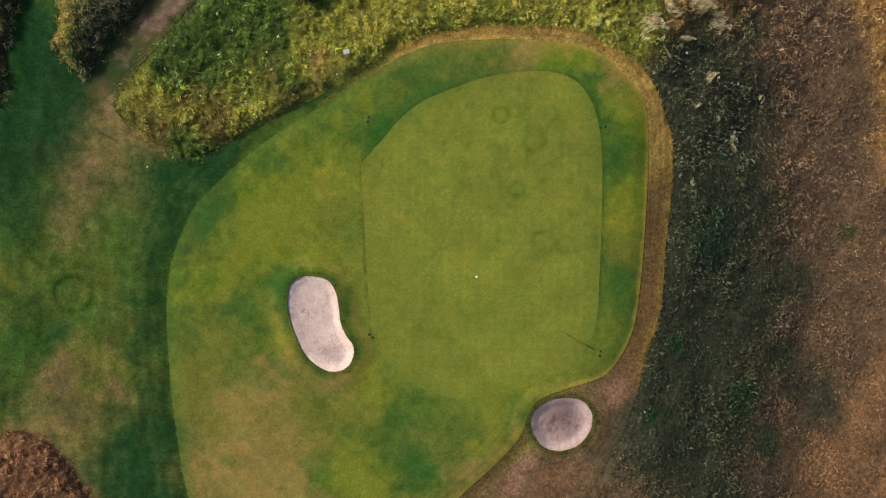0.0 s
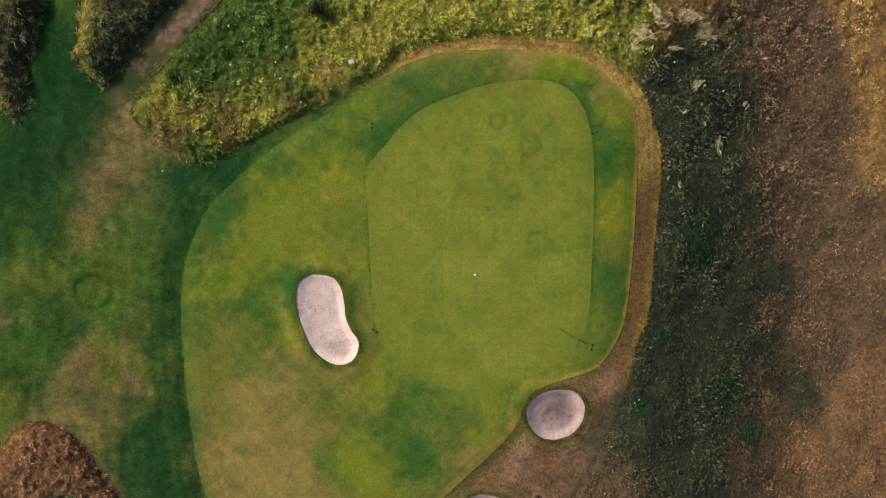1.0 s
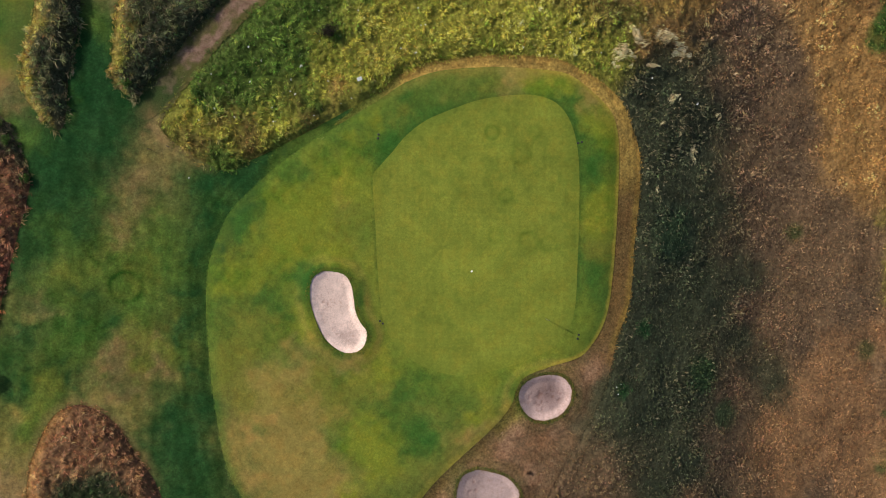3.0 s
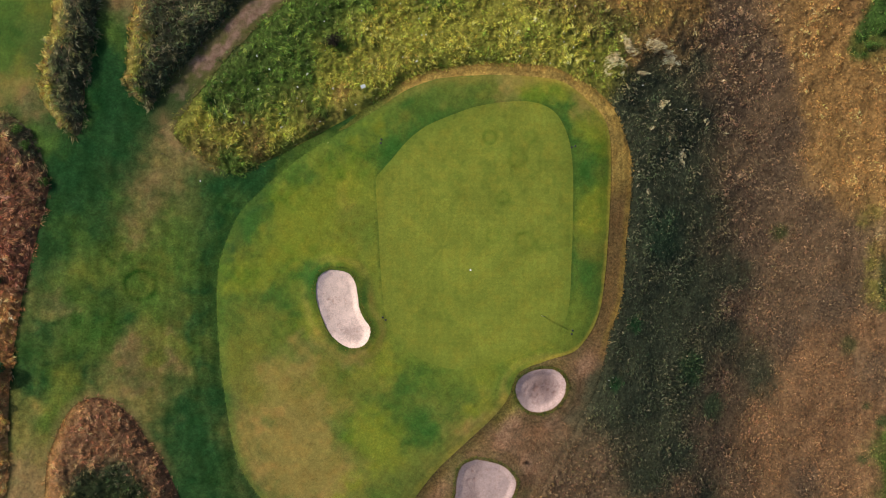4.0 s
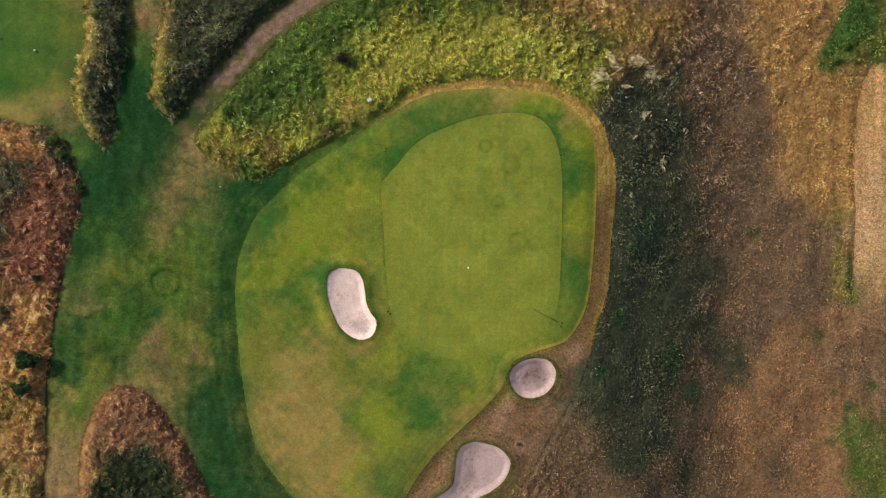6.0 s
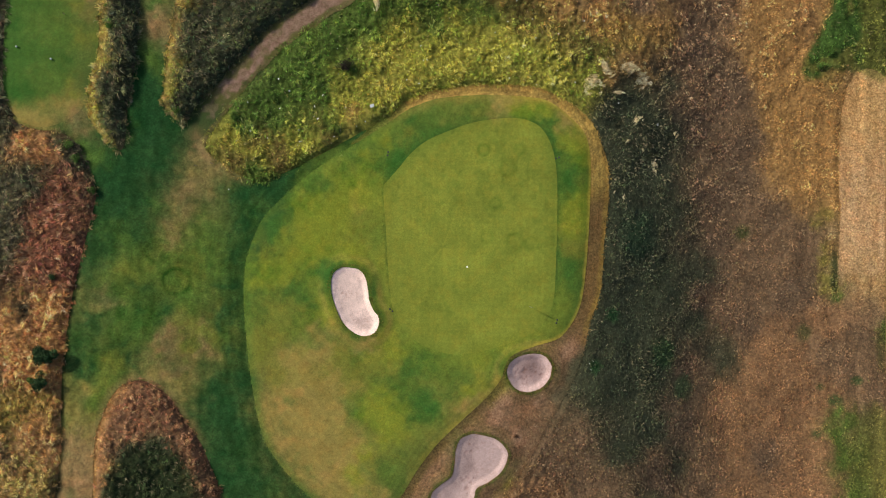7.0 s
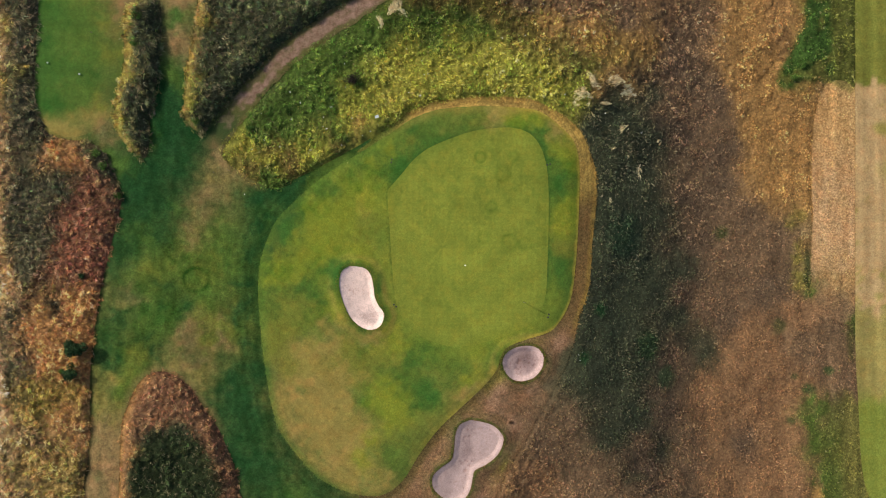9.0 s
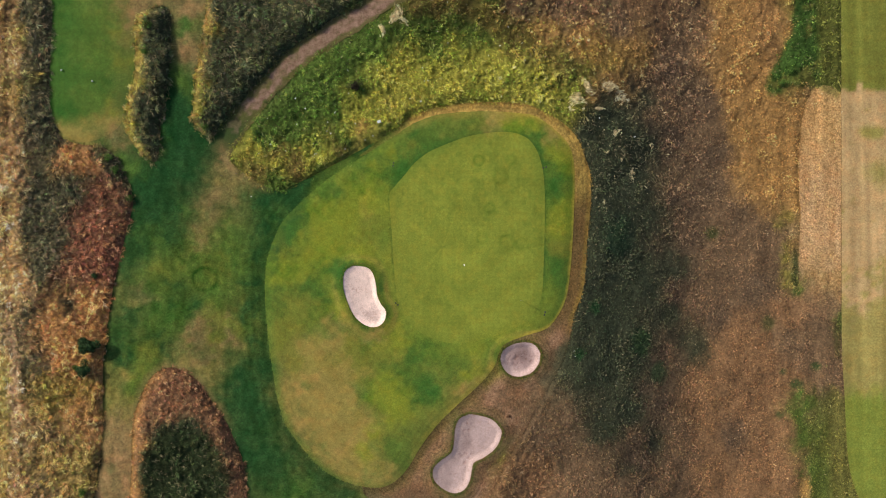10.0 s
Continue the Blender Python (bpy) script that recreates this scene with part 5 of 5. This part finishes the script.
# ---- bunkers ----
def build_bunker(line, depth, seed, label, core, wet, pale):
    thing = new("bunker")
    c = line.mean(0)
    thing.location = (c[0], c[1], float(land(c[0], c[1])) - depth)
    base = np.array(thing.location)
    x, y, faces, rim = cut_sheet(*box_of(line, 0.4), 0.16, lambda u, v: inside(line, u, v))
    d = -inside(line, x, y)
    z = land(x, y) - 0.01 - (depth - 0.01) * (0.75 * smooth(0.0, 1.0, d) + 0.25 * smooth(0.4, 2.4, d)) + 0.02 * wander(x, y, 0.5, seed) + 0.04 * wander(x, y, 1.4, seed + 1)
    # damp sand in the middle, drawn out along the rake's strokes
    a, far = np.arctan2(y - core[1], x - core[0]), np.hypot(x - core[0], y - core[1])
    rake = wander(a * 4.0, far * 0.15, 0.28, seed + 2)
    k = np.clip(wet * smooth(3.0 if wet > 0.8 else 1.9, 0.2, far + 0.7 * rake + 0.4 * wander(x, y, 0.9, seed + 3)) + (0.3 if wet > 0.8 else 0.05) * rake, 0, 1)[:, None]
    tone = pale * (1 - k) + rgb(126, 102, 98) * k
    # lighter towards the south-east: the sunlit side is painted into the sand
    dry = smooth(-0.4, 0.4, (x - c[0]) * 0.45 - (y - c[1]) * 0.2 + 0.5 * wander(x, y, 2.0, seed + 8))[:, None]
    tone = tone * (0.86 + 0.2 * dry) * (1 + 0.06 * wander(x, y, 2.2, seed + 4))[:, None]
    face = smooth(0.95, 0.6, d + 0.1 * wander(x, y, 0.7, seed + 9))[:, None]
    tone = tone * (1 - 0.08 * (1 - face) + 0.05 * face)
    # footprints in the softer patches
    steps = smooth(0.2, 0.7, wander(x, y, 0.33, seed + 10) + 0.3 * wander(x, y, 0.17, seed + 12)) * smooth(-0.1, 0.5, wander(x, y, 1.8, seed + 11)) * smooth(0.8, 1.3, d)
    z = z - 0.07 * steps
    tone = tone * (1 - steps[:, None] * np.array([0.26, 0.34, 0.36]))
    verts = np.stack([x, y, z], 1) - base
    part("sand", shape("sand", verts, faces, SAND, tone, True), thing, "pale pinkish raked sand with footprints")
    # the turned-up turf edge
    n = len(line)
    tang = np.roll(line, -1, 0) - np.roll(line, 1, 0)
    area = np.sum(line[:, 0] * np.roll(line[:, 1], -1) - np.roll(line[:, 0], -1) * line[:, 1])
    norm = np.stack([tang[:, 1], -tang[:, 0]], 1) * (1 if area > 0 else -1)
    norm /= np.linalg.norm(norm, axis=1)[:, None]
    rows, tones = [], []
    for off, up, tone in ((0.40, 0.05, (66, 84, 36)), (0.18, 0.055, (60, 78, 34)), (0.05, 0.04, (62, 70, 34)), (-0.01, 0.02, (90, 76, 48)), (-0.03, -0.25, (120, 102, 86))):
        q = line + norm * (off + 0.04 * wander(line[:, 0] * 3, line[:, 1] * 3, 1.0, seed + 5)[:, None])
        zz = land(line[:, 0], line[:, 1]) + up + 0.02 * wander(q[:, 0], q[:, 1], 0.6, seed + 6)
        rows.append(np.stack([q[:, 0], q[:, 1], zz], 1))
        own = collar_tone(q[:, 0], q[:, 1]) if wet > 0.15 and seed > 105 else turf_tone(q[:, 0], q[:, 1])
        tones.append((0.5 * own + 0.5 * rgb(*tone)) * (1 + 0.25 * wander(q[:, 0], q[:, 1], 0.9, seed + 7))[:, None])
    verts = np.concatenate(rows) - base
    i = np.arange(n)
    quads = np.concatenate([np.stack([k * n + i, k * n + (i + 1) % n, (k + 1) * n + (i + 1) % n, (k + 1) * n + i], 1) for k in range(len(rows) - 1)])
    part("turf_lip", shape("turf_lip", verts, quads, TURF_COLLAR, np.concatenate(tones), True), thing, "worn turf edge, brown and green")
    # a fringe of uncut grass along it
    rng = np.random.default_rng(seed)
    k = rng.integers(0, n, 340)
    off = rng.uniform(0.0, 0.5, len(k))
    fx, fy = line[k, 0] + norm[k, 0] * off, line[k, 1] + norm[k, 1] * off
    tone = np.where((rng.uniform(0, 1, len(k)) < 0.55)[:, None], rgb(78, 98, 38), rgb(122, 114, 54))
    v, t, col = blades(fx, fy, land(fx, fy) + 0.1, 5, 0.14, 0.045, 0.9, tone, rng, 0.05)
    tagged(part("fringe", shape("fringe", v - base, t, GROWTH, col), thing, "uncut grass fringe"), kind="stuff")
    return tagged(thing, label, "bunker", "bunkers round the green")


build_bunker(LINES["kidney"], 0.32, 101, "kidney-shaped sand bunker with pale pinkish sand beside the green", LINES["kidney"].mean(0) + (0.8, -3.0), 0.5, rgb(234, 206, 196))
build_bunker(LINES["round"], 0.42, 111, "small round sand bunker with greyish pink sand", LINES["round"].mean(0) + (0.2, 0.4), 0.9, rgb(186, 160, 156))
build_bunker(LINES["twin"], 0.36, 121, "hourglass-shaped sand bunker in dry tan turf", LINES["twin"].mean(0) + (0.6, 1.2), 0.4, rgb(178, 154, 150))


# ---- things on the course ----
PALE_TUSSOCKS = [
    (28.2, 26.8, 1.1), (22.8, 24.3, 1), (30.3, 24.7, 0.9), (26.5, 22.9, 0.7), (29.4, 19.1, 0.7), (32.1, 12.2, 0.6),
    (24, 26.6, 0.7), (29.7, 25.9, 0.6), (25.2, 25.1, 0.5), (36.2, 16.7, 0.4), (30.3, 14.3, 0.4), (34.7, 9.9, 0.4),
    (39.1, 15.6, 0.5), (35.9, 17.3, 0.4), (27.1, 7.4, 0.4), (24.1, 21.2, 0.5), (21.5, 22.4, 0.5), (27.5, 15.5, 0.4),
    (-7.3, 37.5, 0.9), (-9.2, 35.2, 0.7),
    (-5.9, 37.1, 0.7),
]
FLOWERS = [
    (-18, 18.8), (-23.7, 24.6), (-22.1, 23), (-14, 20.4), (-18.5, 20.6), (-25.4, 16.1), (-20.6, 15.5), (-5, 24.4),
    (-3.2, 23.8), (-17.2, 22.2), (-23.6, 20.4), (-27.8, 17.1), (10, 24.6), (26.4, 21.2), (32.7, 18.3),
    (21.4, -17.3), (21.6, -18.2), (22.0, -17.0),
]
BUSHES = [
    (-57.1, -15.1), (-57.6, -19), (-14.1, 26.3), (-56.1, -3.9), (10.5, -27.9),
]
COVERS = [
    (-7.92, 13.73), (16.97, 12.93), (-7.62, -9.18), (16.66, -11.07),
]
PIN = [
    (12.67, -8.83),
]
CUP = [
    (3.54, -2.94),
]
SIGN = [
    (-10.08, 20.57),
]
POSTS = [
    (-33.62, 12.5), (-35.94, 12.18),
]
MARKERS = [
    (-56.42, 27.65), (-61.35, 29.45),
]
TEE_POST = [
    (-54.4, 34.1),
]
WEEDS = [
    (-53.7, 15, 0.8), (-52.6, 13.1, 0.7), (-50.5, 8.5, 0.6), (-46.9, 36.4, 0.7), (-58.5, -38.7, 0.7),
    (-59.2, -18.7, 0.5), (-47.5, 32.1, 0.6), (-38.3, 20.2, 0.6), (59.5, 27.9, 0.8), (61.1, 30.3, 0.7),
    (-30.2, 19.2, 0.6),
]

WHITE = plain_material("white_paint", (0.8, 0.8, 0.78), 0.45, 0, 0.06, 0.15)
DARK_PLASTIC = plain_material("dark_plastic", (0.02, 0.022, 0.02), 0.5, 0, 0.3, 0.05)
WOOD = plain_material("weathered_wood", (0.22, 0.17, 0.12), 0.85, 0, 0.35, 0.06, 0.4)
BARK = plain_material("bark", (0.12, 0.09, 0.06), 0.95, 0, 0.4, 0.08, 0.6)
FLAG_CLOTH = plain_material("dull_flag_cloth", (0.13, 0.15, 0.05), 0.8, 0, 0.15, 0.1)
METAL = plain_material("galvanised_metal", (0.5, 0.5, 0.5), 0.4, 0.9, 0.1, 0.05)
STEEL_PIN = plain_material("pin_paint", (0.22, 0.22, 0.10), 0.5, 0, 0.1, 0.2)


def solid(name, bm, mat, parent, label="", smooth_faces=False):
    me = bpy.data.meshes.new(name)
    for f in bm.faces:
        f.smooth = smooth_faces
    bm.to_mesh(me)
    bm.free()
    me.materials.append(mat)
    return part(name, me, parent, label)


def lathe(profile, sides=14):
    """A turned body from (radius, height) pairs, closed at both ends."""
    bm = bmesh.new()
    rings = [[bm.verts.new((r * math.cos(2 * math.pi * k / sides), r * math.sin(2 * math.pi * k / sides), z)) for k in range(sides)] for r, z in profile]
    for a, b in zip(rings, rings[1:]):
        for k in range(sides):
            bm.faces.new((a[k], a[(k + 1) % sides], b[(k + 1) % sides], b[k]))
    bm.faces.new(rings[0][::-1])
    bm.faces.new(rings[-1])
    return bm


def slab(w, d, h, at=(0, 0, 0), turn=(0, 0, 0), bevel=0.01):
    bm = bmesh.new()
    bmesh.ops.create_cube(bm, size=1.0, matrix=pose(*at, *turn) @ Matrix.Diagonal((w, d, h, 1)))
    bmesh.ops.bevel(bm, geom=bm.edges[:], offset=bevel, segments=1, affect="EDGES")
    return bm


def base_at(name, x, y, lift=0.0, turn=0.0):
    ob = new(name)
    ob.matrix_basis = pose(x, y, float(land(x, y)) + lift, 0, 0, turn)
    return ob


def flagstick(x, y):
    thing = base_at("flagstick", x, y, 0.07)
    pole = solid("pole", lathe([(0.03, -0.15), (0.03, 1.0), (0.022, 2.2), (0.026, 2.24), (0.012, 2.26)], 10), STEEL_PIN, thing, "", True)
    bm = bmesh.new()
    rows = []
    for j in range(7):
        z = 2.15 - 0.5 * j / 6
        rows.append([bm.verts.new((0.03 + 0.3 * i / 6 * (1 - 0.3 * j / 6), 0.05 * math.sin(i * 1.5 + j * 0.4), z - 0.25 * i / 6)) for i in range(7)])
    for a, b in zip(rows, rows[1:]):
        for i in range(6):
            bm.faces.new((a[i], a[i + 1], b[i + 1], b[i]))
    bmesh.ops.solidify(bm, geom=bm.faces[:], thickness=0.006)
    solid("flag", bm, FLAG_CLOTH, thing, "limp dull green cloth flag", True)
    solid("ferrule", lathe([(0.05, -0.12), (0.055, 0.0), (0.05, 0.02)], 12), DARK_PLASTIC, pole, "dark plastic ferrule")
    tagged(thing, "slim golf flagstick with a limp flag, standing on the putting green", "flagstick")


def marked_hole(x, y):
    thing = base_at("hole_cup", x, y, 0.08)
    bm = bmesh.new()
    ring = [(0.075, 0.0), (0.13, 0.0), (0.13, 0.03), (0.12, 0.04), (0.085, 0.04), (0.075, 0.03)]
    loops = [[bm.verts.new((r * math.cos(k * math.pi / 9), r * math.sin(k * math.pi / 9), z)) for k in range(18)] for r, z in ring]
    for a, b in zip(loops, loops[1:] + loops[:1]):
        for k in range(18):
            bm.faces.new((a[k], a[(k + 1) % 18], b[(k + 1) % 18], b[k]))
    solid("rim", bm, WHITE, thing, "white painted rim")
    solid("cup_floor", lathe([(0.075, 0.0), (0.075, 0.008)], 18), WHITE, thing)
    tagged(thing, "small white-rimmed hole cup in the putting green", "golf hole")


def cover_pair(px, py, turn):
    for s in (-0.24, 0.24):
        x, y = px + s * math.cos(turn), py + s * math.sin(turn)
        thing = base_at("irrigation_cover", x, y, 0.075)
        solid("collar", lathe([(0.14, -0.03), (0.14, 0.02), (0.125, 0.03)], 16), DARK_PLASTIC, thing)
        solid("lid", lathe([(0.11, 0.026), (0.115, 0.04), (0.10, 0.05), (0.03, 0.052)], 16), DARK_PLASTIC, thing)
        tagged(thing, "round black irrigation cover set in the turf by the green", "cover", "irrigation covers")


def sprinkler_head(x, y):
    thing = base_at("sprinkler_head", x, y, 0.05)
    body = solid("housing", lathe([(0.11, -0.05), (0.11, 0.02), (0.09, 0.035)], 16), DARK_PLASTIC, thing)
    solid("cap", lathe([(0.07, 0.03), (0.075, 0.06), (0.05, 0.075)], 14), WHITE, body, "pale plastic cap")
    tagged(thing, "small pale-capped sprinkler head in the fairway turf", "sprinkler")


def sign_board(x, y):
    thing = base_at("sign_board", x, y, 0.35, 22)
    solid("board", slab(0.6, 0.44, 0.05, (0, 0, 0.35), (14, 6, 0)), WHITE, thing, "blank white panel")
    for s in (-0.24, 0.24):
        solid("leg", slab(0.06, 0.06, 0.75, (s, 0.0, -0.03)), WOOD, thing)
    solid("rail", slab(0.6, 0.05, 0.05, (0, 0, 0.27)), WOOD, thing)
    tagged(thing, "white panel on low wooden legs in rough grass", "sign")


def marker_post(x, y, tall, name="marker_post", label="weathered wooden marker post standing on worn turf"):
    thing = base_at(name, x, y, 0.05)
    solid("shaft", lathe([(0.04, -0.2), (0.037, tall - 0.12), (0.037, tall - 0.1)], 10), WOOD, thing)
    solid("cap", lathe([(0.042, tall - 0.12), (0.042, tall - 0.02), (0.02, tall)], 10), DARK_PLASTIC, thing)
    tagged(thing, label, "post", "marker posts")


def tee_marker(x, y):
    thing = base_at("tee_marker", x, y, 0.1)
    solid("ball", lathe([(0.03, 0.02), (0.10, 0.05), (0.14, 0.12), (0.14, 0.17), (0.10, 0.24), (0.03, 0.27)], 14), WHITE, thing, "", True)
    solid("spike", lathe([(0.02, -0.1), (0.02, 0.03)], 8), METAL, thing)
    tagged(thing, "white ball-shaped tee marker on the mown tee", "tee marker", "tee markers")


def pale_tussocks():
    rng = np.random.default_rng(31)
    first = []
    for v in range(3):
        tone = rgb(240, 224, 180) * np.ones((1, 3)) * (0.8 + 0.1 * v)
        n = 44
        u, w = rng.normal(0, 0.46, n), rng.normal(0, 0.24, n)
        p, t, c = blades(u, w, np.zeros(n), 16, 0.45, 0.02, 1.25, np.clip(tone * rng.uniform(0.6, 1.4, (n, 1)), 0, 0.85), rng, 0.06, 2.4)
        q, u, d = blades(np.zeros(1), np.zeros(1), np.zeros(1), 45, 0.3, 0.03, 0.95, tone * (0.45, 0.46, 0.34), rng, 0.7, 0.8)
        x, y, r = PALE_TUSSOCKS[v]
        thing = base_at("pale_grass_tussock", x, y)
        thing.scale = (r / 0.52,) * 3
        part("plume", shape("plume", p, t, GROWTH, c), thing, "bleached straw plumes")
        part("foliage", shape("foliage", q, u, GROWTH, d), thing, "green-grey leaves")
        first.append(tagged(thing, "large bleached tussock of tall grass in the rough", "tussock", "pale tussocks"))
    for k, (x, y, r) in enumerate(PALE_TUSSOCKS[3:]):
        made = copy_thing(first[k % 3], pose(x, y, float(land(x, y)), 0, 0, 40 * k))
        made.scale = (r / 0.52, r / 0.52 * (0.5 + 0.15 * (k % 4)), r / 0.62)
        if r < 0.6:
            made.scale = (r / 0.85, r / 0.85 * (0.4 + 0.15 * (k % 4)), r / 0.8)
            tagged(made, "small bleached grass tuft among dark heather")


def shrub(x, y, wide, tall, tone, seed, label, name="shrub", leaves=1500, leaf=0.16):
    """A low bush: forked stems under a lumpy crown of many small leaves."""
    rng = np.random.default_rng(seed)
    thing = base_at(name, x, y)
    for k in range(5):
        a = 2 * math.pi * k / 5 + rng.uniform(-0.3, 0.3)
        top = Vector((math.cos(a) * wide * 0.28, math.sin(a) * wide * 0.28, tall * 0.7))
        bm = lathe([(0.05, -0.15), (0.04, 0.4 * top.length), (0.012, top.length)], 6)
        bm.transform(Vector((0, 0, 1)).rotation_difference(top).to_matrix().to_4x4())
        solid("stem", bm, BARK, thing)
    n = leaves
    lumps = np.stack([rng.normal(0, wide * 0.2, 11), rng.normal(0, wide * 0.2, 11), rng.uniform(0.45, 0.85, 11) * tall], 1)
    size = rng.uniform(0.2, 0.32, 11) * wide
    who = rng.integers(0, 11, n)
    way = rng.normal(0, 1, (n, 3))
    way /= np.linalg.norm(way, axis=1)[:, None]
    at = lumps[who] + way * (size[who] * rng.uniform(0.65, 1.1, n))[:, None] * (1, 1, 0.7)
    at[:, 2] = np.maximum(at[:, 2], 0.08)
    u = np.cross(way, rng.normal(0, 1, (n, 3)))
    u /= np.linalg.norm(u, axis=1)[:, None] + 1e-9
    v = np.cross(way, u) + 0.4 * way
    s = (leaf * rng.uniform(0.5, 1.3, n))[:, None]
    verts = np.stack([at, at + (u * 0.35 + v * 0.5) * s, at + v * s * 1.1, at + (v * 0.5 - u * 0.35) * s], 1).reshape(-1, 3)
    k = np.arange(n)[:, None] * 4
    tris = np.concatenate([k + [0, 1, 2], k + [0, 2, 3]])
    col = np.repeat(tone * np.exp(rng.normal(0, 0.35, (n, 1))) * (0.8 + 0.5 * rng.uniform(0, 1, 11)[who])[:, None], 4, 0)
    part("crown", shape("crown", verts, tris, SHRUB_LEAF, col), thing)
    return tagged(thing, label, "bush")


def wildflowers():
    rng = np.random.default_rng(41)
    x, y = scatter((-36, 24, 12, 45), 0.035, rng)
    ok = (AREA["top"].at(x, y) < -0.5) & outside(x, y)
    x, y = x[ok], y[ok]
    big = np.array(FLOWERS)
    x, y = np.concatenate([x, big[:, 0]]), np.concatenate([y, big[:, 1]])
    grown = np.concatenate([np.full(len(x) - len(big), 0.4), np.full(len(big), 1.0)]) * rng.uniform(0.6, 1.2, len(x))
    grown[-3:] *= 0.15
    verts, tris = [], []
    for cx, cy, g in zip(x, y, grown):
        z = float(land(cx, cy)) + rng.uniform(0.35, 0.6)
        for _ in range(int(4 + 4 * g)):
            fx, fy, fz, r = cx + rng.normal(0, 0.07 * g), cy + rng.normal(0, 0.07 * g), z + rng.normal(0, 0.05), 0.045 * rng.uniform(0.6, 1.2)
            k = len(verts)
            verts.append((fx, fy, fz + 0.02))
            verts += [(fx + r * math.cos(a), fy + r * math.sin(a), fz) for a in np.arange(5) * 2 * math.pi / 5]
            tris += [(k, k + 1 + a, k + 1 + (a + 1) % 5) for a in range(5)]
    tagged(new("wildflowers", shape("wildflowers", np.array(verts), np.array(tris), WHITE)), "tiny white flower heads scattered in the rough grass", "flowers", kind="stuff")


flagstick(*PIN[0])
marked_hole(*CUP[0])
for (px, py), a in zip(COVERS, (1.4, 0.3, -0.7, 1.3)):
    cover_pair(px, py, a)
sprinkler_head(-31.3, 8.7)
sign_board(*SIGN[0])
for (px, py), tall in zip(POSTS, (1.15, 0.95)):
    marker_post(px, py, tall)
marker_post(*TEE_POST[0], 0.7, "tee_post", "short dark wooden post on the tee")
for px, py in MARKERS:
    tee_marker(px, py)
pale_tussocks()
DEEP_LEAF, DEAD_LEAF = rgb(50, 74, 44), rgb(52, 48, 40)
shrub(*BUSHES[0], 2.5, 1.8, DEEP_LEAF, 61, "rounded dark green bush in russet rough grass", leaves=4500, leaf=0.2)
shrub(*BUSHES[1], 1.9, 1.4, DEEP_LEAF, 62, "smaller dark green bush in dry grass", leaves=2600, leaf=0.18)
shrub(*BUSHES[2], 1.9, 1.3, DEAD_LEAF, 63, "dark brown withered bush in yellow-green rough", leaves=1100)
shrub(*BUSHES[3], 1.0, 0.7, DEEP_LEAF, 64, "low dark green seedling bush in russet growth", leaves=500)
shrub(*BUSHES[4], 0.6, 0.3, rgb(92, 70, 52), 65, "small dark withered bush in dry tan turf", leaves=160, leaf=0.1)
for k, (px, py, r) in enumerate(WEEDS):
    shrub(px, py, 2.0 * r, 0.7 * r + 0.25, rgb(74, 104, 46), 70 + k, "leafy green weed clump at the edge of the rough", "weed_clump", 420, 0.15)
wildflowers()
